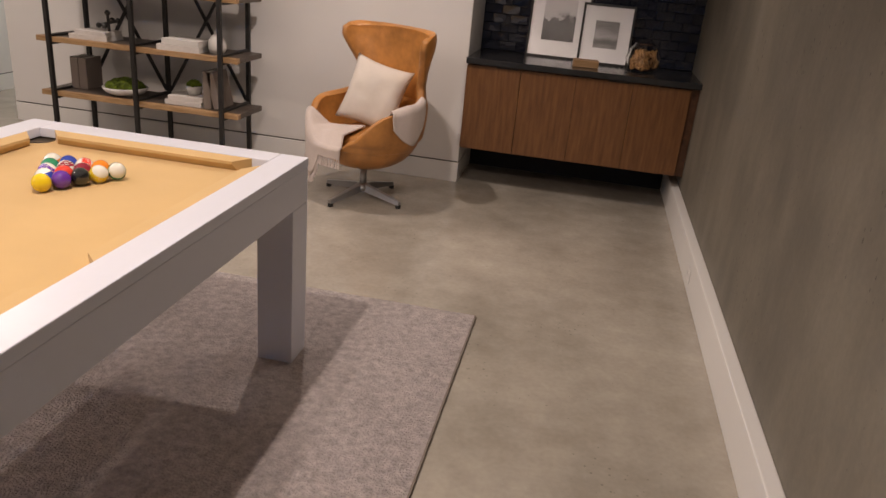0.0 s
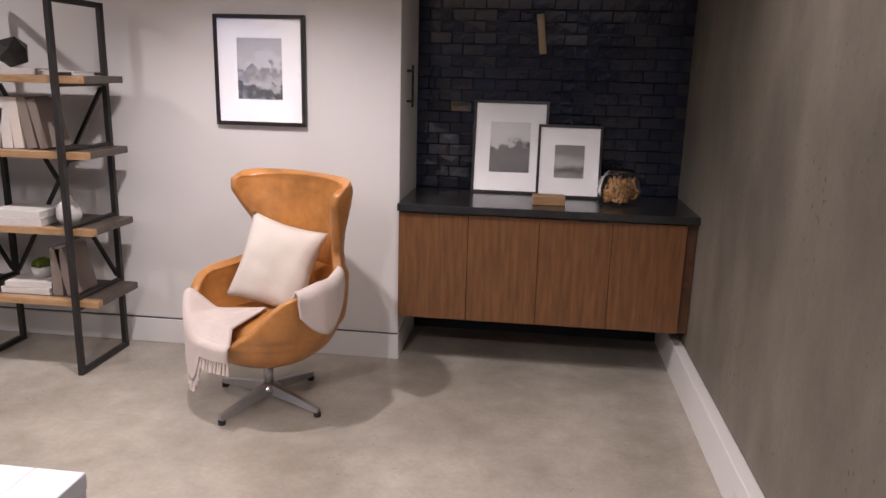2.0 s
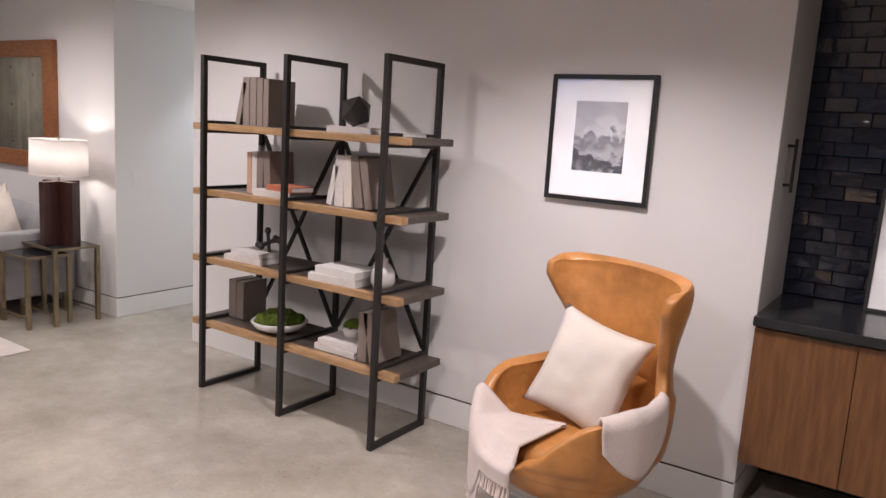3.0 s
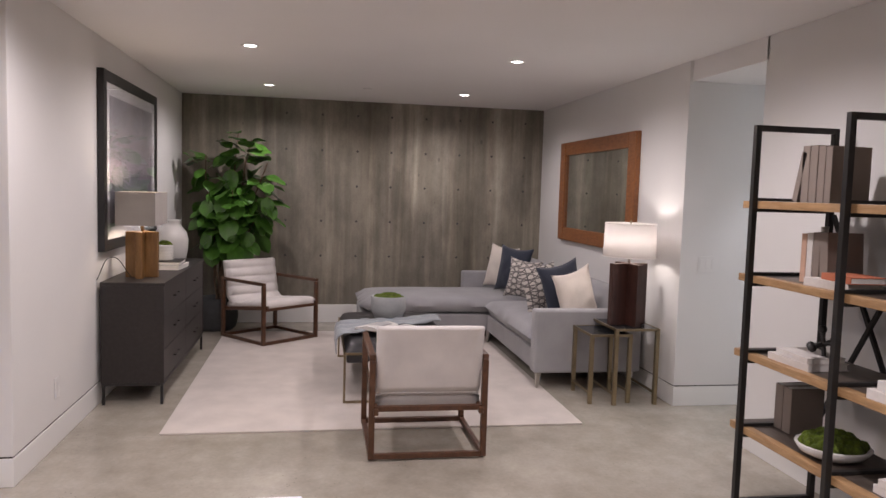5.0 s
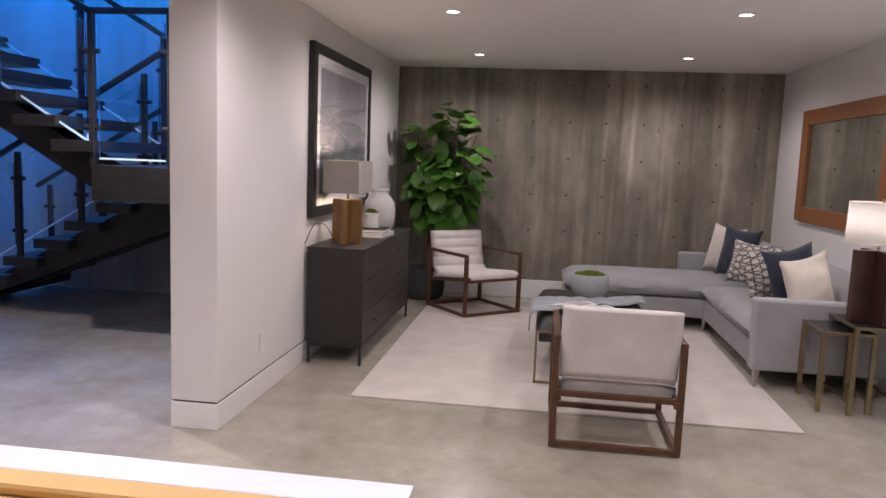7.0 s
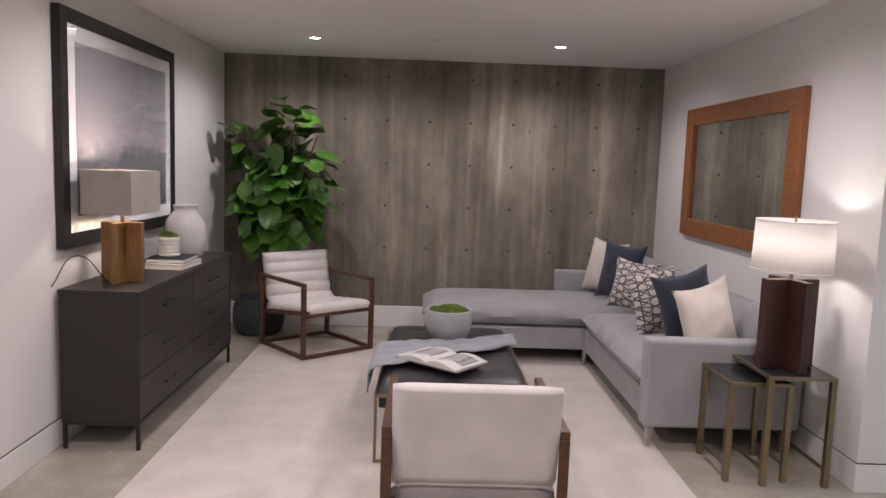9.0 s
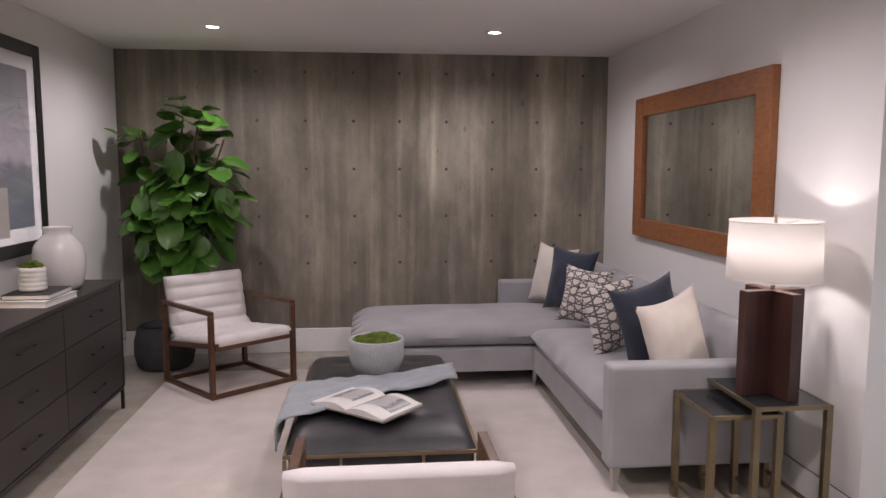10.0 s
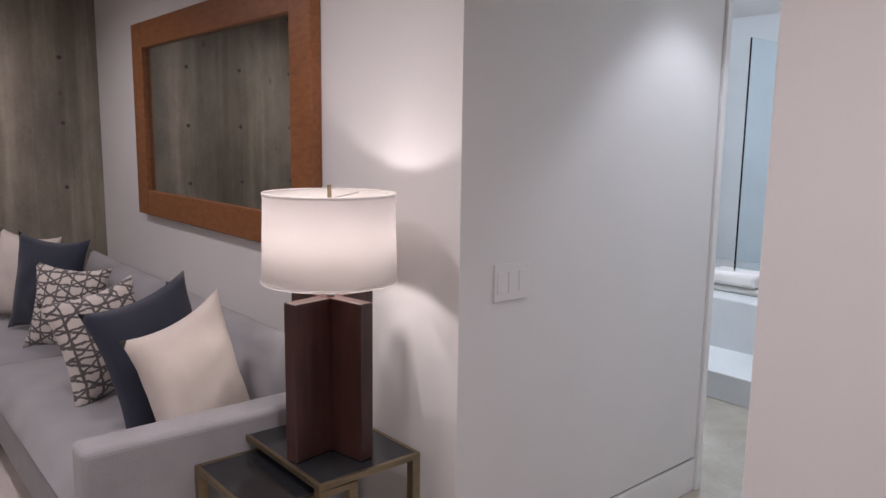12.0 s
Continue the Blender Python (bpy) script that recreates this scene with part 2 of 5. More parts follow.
M_BARK = mat("bark", (0.13, 0.085, 0.055), 0.9, vary=0.3, scale=20, bump=0.6)
M_LEAF = mat("fig_leaf", (0.072, 0.185, 0.026), 0.30, vary=0.45, scale=4, fine=18, bump=0.25, depth=0.01, coat=0.2)
M_SHADE = mat("white_lampshade", (0.80, 0.76, 0.72), 0.9, vary=0.02, scale=4, fine=300, bump=0.1, depth=0.002)
M_SHADE2 = woven("grey_lampshade", (0.30, 0.275, 0.25))
for m_, w_ in ((M_SHADE, 0.42), (M_SHADE2, 0.05)):
    nt_ = m_.node_tree
    tr_, mx_ = nt_.nodes.new("ShaderNodeBsdfTranslucent"), nt_.nodes.new("ShaderNodeMixShader")
    tr_.inputs[0].default_value = (0.84, 0.81, 0.80, 1)
    mx_.inputs[0].default_value = w_
    nt_.links.new(nt_.nodes["Principled BSDF"].outputs[0], mx_.inputs[1])
    nt_.links.new(tr_.outputs[0], mx_.inputs[2])
    nt_.links.new(mx_.outputs[0], nt_.nodes["Material Output"].inputs[0])
M_BURL = wood("golden_wood", (0.13, 0.062, 0.018), (0.24, 0.125, 0.04), (6, 6, 1), 0.4)
M_GLASS = glass("clear_glass")
M_STAIRGLASS = glass("stair_glass", (0.86, 0.95, 1.0))
# pale blue diffuse colour stands in for the sky reflected in the glass edges
M_GLASSEDGE = mat("glass_edge_reflection", (0.62, 0.80, 0.86), 0.15, vary=0.02, bump=0)
M_MIRROR = mat("mirror_silver", (0.66, 0.68, 0.66), 0.015, 1.0, vary=0.0, bump=0)
M_LAMPON = glow("lit_lamp", (1.0, 0.93, 0.86), 14)
M_STAIR = wood("black_stair_wood", (0.011, 0.010, 0.0095), (0.022, 0.020, 0.019), (6, 2, 6), 0.45)
M_PLASTIC = mat("white_plastic", (0.72, 0.71, 0.70), 0.4, bump=0)
M_BATH = mat("bath_stone", (0.62, 0.64, 0.65), 0.3, vary=0.06, scale=3, bump=0.02)
M_CORK = wood("dried_pods", (0.15, 0.07, 0.02), (0.34, 0.18, 0.06), (5, 5, 5), 0.6, 20)

# ---- mesh helpers ----


def part(name, bm, material, parent=None, label="", smooth=False):
    me = bpy.data.meshes.new(name)
    bmesh.ops.recalc_face_normals(bm, faces=bm.faces)
    for f in bm.faces:
        f.smooth = smooth
    bm.to_mesh(me)
    bm.free()
    me.materials.append(material)
    ob = new(name, me)
    if parent is not None:
        ob.parent = parent
    if label:
        tagged(ob, label)
    return ob


def thing(name, x, y, z, rz=0, label="", category="", group=""):
    ob = new(name)
    ob.empty_display_size = 0.1
    ob.matrix_world = pose(x, y, z, 0, 0, rz)
    return tagged(ob, label, category, group)


def solid(name, bm, material, label, category, at_=None, group="", smooth=False, kind=""):
    ob = part(name, bm, material, smooth=smooth)
    if at_ is not None:
        ob.matrix_world = at_
    return tagged(ob, label, category, group, kind)


def box(x0, x1, y0, y1, z0, z1, bev=0.0, seg=2, bm=None, m=None):
    own = bm is None
    bm = bm or bmesh.new()
    geo = bmesh.ops.create_cube(bm, size=1)["verts"]
    for v in geo:
        v.co = Vector(((x0 + x1) / 2 + v.co.x * (x1 - x0), (y0 + y1) / 2 + v.co.y * (y1 - y0), (z0 + z1) / 2 + v.co.z * (z1 - z0)))
    if bev:
        es = list({e for v in geo for e in v.link_edges})
        r = bmesh.ops.bevel(bm, geom=es, offset=bev, segments=seg, affect="EDGES", profile=0.5)
        geo = list({v for f in r["faces"] for v in f.verts} | {v for v in geo if v.is_valid})
    if m is not None:
        bmesh.ops.transform(bm, matrix=m, verts=geo)
    return bm


def tube(p, q, r, n=10, bm=None, r2=None, square=False):
    bm = bm or bmesh.new()
    p, q = Vector(p), Vector(q)
    d = q - p
    m = Matrix.Translation((p + q) / 2) @ d.to_track_quat("Z", "Y").to_matrix().to_4x4()
    if square:
        g = bmesh.ops.create_cube(bm, size=1)["verts"]
        for v in g:
            v.co = Vector((v.co.x * 2 * r, v.co.y * 2 * r, v.co.z * d.length))
        bmesh.ops.transform(bm, matrix=m, verts=g)
    else:
        bmesh.ops.create_cone(bm, cap_ends=True, segments=n, radius1=r, radius2=r if r2 is None else r2, depth=d.length, matrix=m)
    return bm


def lathe(profile, n=32, bm=None):
    """A turned shape from (radius, height) pairs, closed on the axis where the radius is 0."""
    bm = bm or bmesh.new()
    rings = []
    for r, z in profile:
        rings.append([bm.verts.new((0, 0, z))] if r <= 0 else [bm.verts.new((r * math.cos(2 * math.pi * i / n), r * math.sin(2 * math.pi * i / n), z)) for i in range(n)])
    for a, b in zip(rings, rings[1:]):
        for i in range(n):
            j = (i + 1) % n
            if len(a) == 1 and len(b) > 1:
                bm.faces.new((a[0], b[i], b[j]))
            elif len(b) == 1 and len(a) > 1:
                bm.faces.new((a[i], b[0], a[j]))
            elif len(a) > 1:
                bm.faces.new((a[i], a[j], b[j], b[i]))
    return bm


def grid(nu, nv, f, bm=None, wrap=False):
    """A surface f(u, v) over the unit square."""
    bm = bm or bmesh.new()
    vs = [[bm.verts.new(f(i / nu, j / nv)) for j in range(nv + 1)] for i in range(nu + (0 if wrap else 1))]
    for i in range(nu):
        for j in range(nv):
            i2 = (i + 1) % len(vs)
            bm.faces.new((vs[i][j], vs[i2][j], vs[i2][j + 1], vs[i][j + 1]))
    return bm


def cushion_mesh(w, h, d, seed=0, n=16, pinch=0.10):
    """A stuffed square cushion standing on its edge: drawn-in sides, pointed corners, creases."""
    bm = bmesh.new()
    for s in (-1, 1):
        def f(u, v):
            a, b = 2 * u - 1, 2 * v - 1
            puff = (1 - a ** 2) ** 0.55 * (1 - b ** 2) ** 0.55
            x = a * w / 2 * (1 - pinch * (1 - b * b))
            z = b * h / 2 * (1 - pinch * (1 - a * a))
            wr = (noise.noise((a * 2.2 + seed * 7, b * 2.2, s * 3.0)) * 0.011 + noise.noise((a * 3.0 + seed * 3, b * 7.5, s * 5.0)) * 0.006) * puff
            return Vector((x, s * (d / 2 * puff + wr), z + h / 2))
        grid(n, n, f, bm)
    bmesh.ops.remove_doubles(bm, verts=bm.verts, dist=0.002)
    return bm


def modifier(ob, kind, **values):
    md = ob.modifiers.new(kind.title(), kind)
    if kind == "SOLIDIFY":
        md.thickness, md.offset = values["thickness"], values.get("offset", -1)
    if kind == "SUBSURF":
        md.levels = md.render_levels = values.get("levels", 1)
    return ob

# ---- structure ----


def structure(name, bm, material, label, category):
    return solid(name, bm, material, label, category, kind="structure")


structure("floor", box(-9.0, 1.0, -4.2, 10.2, -0.2, 0), M_FLOOR, "polished pale concrete floor with stains and pits", "floor")
ceil = box(-9.0, -7.55, 1.30, 10.2, CEIL, CEIL + 0.25)
box(-7.55, -5.05, 1.30, 10.2, CEIL, CEIL + 0.25, bm=ceil)
box(-5.05, 1.0, -4.2, 10.2, CEIL, CEIL + 0.25, bm=ceil)
box(-5.185, -4.30, 5.60, 6.93, 2.33, CEIL, bm=ceil)
structure("ceiling", ceil, M_CEIL, "smooth white painted ceiling", "ceiling")
BB_H = 0.188
structure("wall_east", box(0.80, 1.0, -4.2, 6.40, 0, CEIL), M_CONC_E, "bare board-marked concrete wall", "wall")
structure("baseboard_east", box(0.745, 0.80, -4.2, 6.16, 0, BB_H, 0.005), M_BASE, "white painted baseboard on the concrete wall", "baseboard")
structure("wall_south", box(-9.0, 1.0, -4.4, -4.2, 0, 5.2), M_WALL, "plain white wall", "wall")


def skirted_wall(name, x0, x1, y0, y1, top=CEIL, skirt=0.142, bev=0.004):
    """A white wall with a flush baseboard under a recessed shadow line."""
    w = structure(name, box(x0, x1, y0, y1, skirt + 0.010, top, bev), M_WALL, "white plastered wall with a flush baseboard", "wall")
    part("shadow_line", box(x0 + 0.008, x1 - 0.008, y0 + 0.008, y1 - 0.008, skirt, skirt + 0.012), M_GAP, w)
    part("flush_baseboard", box(x0 - 0.002, x1 + 0.002, y0 - 0.002, y1 + 0.002, 0, skirt, 0.003), M_BASE, w)
    return w


skirted_wall("wall_north", -4.32, -0.74, 5.60, 5.80)
skirted_wall("wall_niche_side", -0.90, -0.742, 5.803, 6.165)
structure("wall_niche_back", box(-0.90, 1.0, 6.17, 6.40, 0, CEIL), M_GROUT, "dark wall behind the glazed tiles", "wall")
skirted_wall("wall_mirror", -9.0, -5.185, 5.58, 5.75, bev=0)
skirted_wall("wall_hall", -5.34, -5.185, 5.75, 6.93, bev=0)
structure("wall_hall_east", box(-4.32, -4.2, 5.803, 10.0, 0, CEIL), M_WALL, "white hallway wall", "wall")
skirted_wall("wall_dresser", -8.6, -4.10, 1.31, 1.57)
west = structure("wall_west", box(-8.85, -8.60, 1.25, 5.75, 0, CEIL), M_CONC, "grey board-marked concrete wall with vertical streaks and tie holes", "wall")
structure("baseboard_west", box(-8.60, -8.575, 1.572, 5.578, 0, 0.20, 0.004), M_BASE, "white baseboard along the concrete wall", "baseboard")

# tie holes in the formwork grid
hole = lathe([(0, 0.0035), (0.007, 0.003), (0.012, 0.0025), (0.013, 0)], 10)
hm = part("tie_hole", hole, M_GAP, west).data
for iy in range(-3, 5):
    for iz in range(-2, 3):
        if (iy, iz) == (0, 0):
            continue
        h = new("tie_hole", hm)
        h.parent = west
        h.matrix_world = pose(-8.60, 3.82 + iy * 0.385 + 0.004 * ((iy * 7 + iz * 3) % 3), 1.53 + iz * 0.39, 0, 90)
for h in west.children[:1]:
    h.matrix_world = pose(-8.60, 3.82, 1.53, 0, 90)

# stairwell
structure("wall_stairwell_west", box(-7.85, -7.55, -4.2, 1.31, 0, 5.2), M_STAIRWALL, "concrete stairwell wall", "wall")
structure("wall_stairwell_north", box(-7.55, -5.05, 1.312, 1.56, CEIL + 0.25, 5.2), M_STAIRWALL, "upper concrete stairwell wall", "wall")
structure("wall_stairwell_east", box(-5.05, -4.85, -4.2, 1.56, CEIL + 0.252, 5.2), M_WALL, "upper stairwell wall", "wall")

# bathroom past the hall
structure("wall_bath_north", box(-9.0, -4.2, 10.0, 10.2, 0, CEIL), M_BATH, "pale stone bathroom wall", "wall")
structure("wall_bath_west", box(-9.0, -8.8, 5.76, 10.0, 0, CEIL), M_BATH, "pale stone bathroom wall", "wall")
dj = thing("door_1", -5.262, 6.935, 0, 0, "white painted bathroom door jamb", "door frame")
dj["kind"] = "structure"
part("door_jamb", box(-0.09, 0.09, 0, 0.035, 0, 2.10, 0.004), M_BASE, dj)

# ---- downlights and ceiling fittings ----
dl = thing("downlight", SPOTS[0][0], SPOTS[0][1], CEIL, 0, "round recessed ceiling downlight, switched on", "downlight", "ceiling downlights")
part("trim_ring", lathe([(0.042, 0.004), (0.042, -0.004), (0.062, -0.006), (0.066, 0.0)], 28), M_PLASTIC, dl, smooth=True)
part("lens", lathe([(0, -0.001), (0.042, -0.001)], 24), M_LAMPON, dl, "glowing lens")
for sx, sy in SPOTS[1:]:
    copy_thing(dl, pose(sx, sy, CEIL))
copy_thing(dl, pose(-4.80, 6.62, 2.328))
det = thing("smoke_detector", -7.5, 3.47, CEIL, 0, "small flush white ceiling sensor", "detector")
part("cap", lathe([(0, -0.010), (0.04, -0.010), (0.05, 0)], 20), M_PLASTIC, det, smooth=True)

# wall plates
sw = thing("light_switch", -5.182, 5.79, 1.04, 0, "white triple rocker light switch plate on the wall", "switch")
part("plate", box(0, 0.003, -0.075, 0.075, -0.058, 0.058, 0.001), M_WALL, sw)
for k in (-1, 0, 1):
    part("rocker", box(0.003, 0.0055, k * 0.046 - 0.016, k * 0.046 + 0.016, -0.033, 0.033, 0.001), M_WALL, sw)
outlet = thing("wall_outlet", -4.70, 1.572, 0.335, 0, "white electrical outlet plate low on the wall", "outlet")
part("plate", box(-0.036, 0.036, 0, 0.006, -0.058, 0.058, 0.002), M_PLASTIC, outlet)
for k in (-1, 1):
    part("socket", box(-0.016, 0.016, 0.006, 0.008, k * 0.02 - 0.013, k * 0.02 + 0.013, 0.001), M_PLASTIC, outlet)
bo = thing("baseboard_outlet", 0.7435, 4.25, 0.09, 0, "white outlet plate set in the tall baseboard", "outlet")
part("plate", box(-0.004, 0, -0.058, 0.058, -0.036, 0.036, 0.0015), M_PLASTIC, bo)
for k in (-1, 1):
    part("socket", box(-0.006, -0.0041, k * 0.02 - 0.013, k * 0.02 + 0.013, -0.016, 0.016, 0.0008), M_PLASTIC, bo)


# ---- pool table ----
def pool_table(x0, x1, y0, y1, top):
    cx, cy = (x0 + x1) / 2, (y0 + y1) / 2
    w, l = (x1 - x0) / 2, (y1 - y0) / 2
    t = thing("pool_table", cx, cy, 0, 0, "white lacquered pool table with tan felt, standing on a grey rug", "pool table")
    R, Z = 0.105, top
    for s in (-1, 1):
        part("side_rail", box(s * w - (R if s > 0 else 0), s * w + (R if s < 0 else 0), -l, l, Z - 0.035, Z, 0.003), M_TABLEW, t)
        part("end_rail", box(-w + R + 0.001, w - R - 0.001, s * l - (R if s > 0 else 0), s * l + (R if s < 0 else 0), Z - 0.035, Z, 0.003), M_TABLEW, t)
        part("side_apron", box(s * w - (0.03 if s > 0 else -0.002), s * w + (0.03 if s < 0 else -0.002), -l + 0.002, l - 0.002, Z - 0.165, Z - 0.036, 0.002), M_TABLEW, t)
        part("end_apron", box(-w + 0.033, w - 0.033, s * l - (0.03 if s > 0 else -0.002), s * l + (0.03 if s < 0 else -0.002), Z - 0.165, Z - 0.036, 0.002), M_TABLEW, t)
    part("bed", box(-w + 0.034, w - 0.034, -l + 0.034, l - 0.034, Z - 0.10, Z - 0.042), M_FELT, t, "tan felt playing surface")

    def nose(p, q, inward):
        """A felt cushion from p to q with mitred ends, sloping to its nose."""
        bm = bmesh.new()
        p, q, i = Vector(p), Vector(q), Vector(inward)
        d = (q - p).normalized()
        rows = []
        for off, z, cut in ((0, -0.042, 0.0), (0, -0.002, 0.0), (0.052, -0.008, 0.05), (0.052, -0.018, 0.05), (0.036, -0.042, 0.035)):
            rows.append([bm.verts.new(p + i * off + d * cut + Vector((0, 0, Z + z))), bm.verts.new(q + i * off - d * cut + Vector((0, 0, Z + z)))])
        for a, b in zip(rows, rows[1:] + rows[:1]):
            bm.faces.new((a[0], a[1], b[1], b[0]))
        bm.faces.new([r[0] for r in rows])
        bm.faces.new([r[1] for r in reversed(rows)])
        return bm
    a, b, g = w - R - 0.001, l - R - 0.001, 0.065
    for s in (-1, 1):
        part("cushion", nose((-a + g, s * b, 0), (a - g, s * b, 0), (0, -s, 0)), M_FELT, t)
        part("cushion", nose((s * a, -b + g, 0), (s * a, -0.06, 0), (-s, 0, 0)), M_FELT, t)
        part("cushion", nose((s * a, 0.06, 0), (s * a, b - g, 0), (-s, 0, 0)), M_FELT, t)
    for px, py in ((-a, -b), (a, -b), (-a, b), (a, b), (-a - 0.01, 0), (a + 0.01, 0)):
        bm = lathe([(0.0, 0.0005), (0.048, 0.0005), (0.056, 0.004), (0.058, 0.0)], 24)
        bmesh.ops.translate(bm, verts=bm.verts, vec=(px * 0.985, py * 0.985, Z - 0.042))
        part("pocket", bm, M_POCKET, t, smooth=True)
    for sx in (-1, 1):
        for sy in (-1, 1):
            part("leg", box(min(sx * w, sx * (w - 0.14)) + 0.001, max(sx * w, sx * (w - 0.14)) - 0.001, min(sy * l, sy * (l - 0.14)) + 0.001, max(sy * l, sy * (l - 0.14)) - 0.001, 0.012, Z - 0.166, 0.003), M_TABLEW, t)
    return t


grey_rug = solid("area_rug", box(-2.62, -0.26, -0.1, 3.52, 0, 0.012, 0.004), M_CARPET, "grey looped wool rug under the pool table", "rug")
part("binding", box(-0.262, -0.256, -0.1, 3.52, 0, 0.013), M_TAUPE, grey_rug, "dark bound edge")
pool_table(-1.99, -0.87, 0.72, 2.99, 0.795)

BALLS = [(0.75, 0.55, 0.02), (0.03, 0.06, 0.35), (0.75, 0.06, 0.04), (0.12, 0.03, 0.30), (0.85, 0.25, 0.03), (0.02, 0.22, 0.10), (0.25, 0.02, 0.04), (0.015, 0.015, 0.015)]
bmats = [mat("ball_enamel", c, 0.08, vary=0.02, bump=0, coat=0.6) for c in BALLS]
M_IVORY = mat("ball_ivory", (0.72, 0.70, 0.62), 0.1, vary=0.02, bump=0, coat=0.6)
rack = [(r, c) for r in range(5) for c in range(r + 1)]
order = [0, 9, 3, 11, 2, 7, 5, 14, 6, 8, 12, 1, 10, 4, 13]
BR = 0.0285
for (r, c), num in zip(rack, order):
    # the rack's point looks south; rows widen to the north
    x, y = -1.475 + (c - r / 2) * 2 * BR * 1.01, 2.375 + r * BR * 1.75
    bl = thing("billiard_ball", x, y, 0.753 + BR, 31 * num, "glossy striped billiard ball racked on tan felt" if num > 7 else "glossy solid-coloured billiard ball racked on tan felt", "billiard ball", "racked billiard balls")
    bm = bmesh.new()
    bmesh.ops.create_uvsphere(bm, u_segments=20, v_segments=12, radius=BR)
    part("ball", bm, M_IVORY if num > 7 else bmats[num], bl, smooth=True)
    if num > 7:
        bm = lathe([(BR * 1.006 * math.cos(k), BR * 1.006 * math.sin(k)) for k in (-0.5, -0.25, 0, 0.25, 0.5)], 24)
        bmesh.ops.rotate(bm, verts=bm.verts, cent=(0, 0, 0), matrix=Matrix.Rotation(0.7 + num, 3, "X"))
        part("stripe", bm, bmats[num - 8], bl, smooth=True)

# ---- etagere ----


sx0, sx1, sy0, sy1, sh = -3.557, -2.297, 5.085, 5.50, 1.867
et = thing("bookshelf", (sx0 + sx1) / 2, (sy0 + sy1) / 2, 0, 0, "open bookshelf of black steel frames and oak-edged shelves against the wall", "bookshelf")
hw, hd = (sx1 - sx0) / 2, (sy1 - sy0) / 2
LEVELS = (0.395, 0.765, 1.145, 1.505)
for fx in (-hw, 0.0, hw):
    for s in (-1, 1):
        part("post", box(fx - 0.014, fx + 0.014, s * hd - 0.014, s * hd + 0.014, 0, sh, 0.002), M_STEEL, et)
    for z in (0.014, sh - 0.014):
        part("crossbar", box(fx - 0.0138, fx + 0.0138, -hd + 0.0145, hd - 0.0145, z - 0.014, z + 0.014, 0.002), M_STEEL, et)
    for z in LEVELS:
        part("shelf_bracket", box(fx - 0.013, fx + 0.013, -hd + 0.018, hd - 0.018, z + 0.0008, z + 0.016, 0.002), M_STEEL, et)
        part("shelf_bracket", box(fx - 0.015, fx + 0.015, -hd + 0.018, hd - 0.018, z - 0.052, z - 0.0365, 0.002), M_STEEL, et)
for z in LEVELS:
    brd = part("shelf", box(-hw - 0.11, hw + 0.11, -hd + 0.0605, hd - 0.016, z - 0.036, z - 0.001, 0.002), M_DARKTOP, et, "dark shelf board")
    part("front_edge", box(-hw - 0.112, hw + 0.112, -hd + 0.0148, -hd + 0.060, z - 0.036, z, 0.003), M_OAK, brd, "pale oak shelf edge")
for k in (0, 1):
    a = -hw + k * hw
    part("brace", tube((a + 0.02, hd - 0.004, LEVELS[0] + 0.02), (a + hw - 0.02, hd - 0.004, LEVELS[-1] - 0.06), 0.009, square=True), M_STEEL, et)
    part("brace", tube((a + 0.02, hd + 0.006, LEVELS[-1] - 0.06), (a + hw - 0.02, hd + 0.006, LEVELS[0] + 0.02), 0.009, square=True), M_STEEL, et)


# ---- books ----
def book(x, y, z, w, h, d, cover, rz=0, tilt=0, label="", flat=False):
    """w: thickness, h: height, d: depth of the cover. Standing on its foot with the spine to the front, or lying flat."""
    t = thing("book", x, y, z, 0, label or "closed cloth-bound book on the shelf", "book", "books")
    part("cover", box(-w / 2, -w / 2 + 0.003, -d / 2, d / 2, 0, h), cover, t)
    part("cover", box(w / 2 - 0.003, w / 2, -d / 2, d / 2, 0, h), cover, t)
    part("spine", box(-w / 2, w / 2, -d / 2 - 0.004, -d / 2 - 0.0005, 0, h, 0.001), cover, t)
    part("page_block", box(-w / 2 + 0.0032, w / 2 - 0.0032, -d / 2, d / 2 - 0.004, 0.004, h - 0.004), M_PAPER, t)
    if flat:
        t.matrix_world = pose(x, y, z + w / 2, 0, 0, rz) @ pose(-h / 2, 0, 0, 0, 90, 0)
    else:
        t.matrix_world = pose(x, y, z + abs(math.sin(radians(tilt))) * w / 2, 0, tilt, rz)
    return t


L1, L2, L3, L4 = LEVELS
for x, w, h, tl in ((-3.46, 0.035, 0.235, 14), (-3.39, 0.05, 0.26, 0), (-3.335, 0.05, 0.26, 0), (-3.282, 0.045, 0.255, 0), (-3.235, 0.04, 0.25, 0)):
    book(x, 5.33, L4, w, h, 0.19, M_TAUPE, 0, tl, "taupe cloth-bound book standing on the top shelf")
book(-2.60, 5.27, L4, 0.03, 0.27, 0.19, M_WHITEBK, 4, 0, "white book lying flat on the top shelf", True)
book(-2.50, 5.29, L4, 0.02, 0.22, 0.17, M_PAPER, 0, 0, "pale book lying flat on the shelf", True).location.x += 0.12
for x, w, h, tl, c in ((-3.31, 0.035, 0.22, 0, M_PEACH), (-3.27, 0.038, 0.225, 0, M_WHITEBK), (-3.225, 0.045, 0.23, 0, M_TAUPE), (-3.165, 0.05, 0.23, -4, M_TAUPE)):
    book(x, 5.28, L3, w, h, 0.17, c, 0, tl, "cloth-bound book standing upright on the shelf")
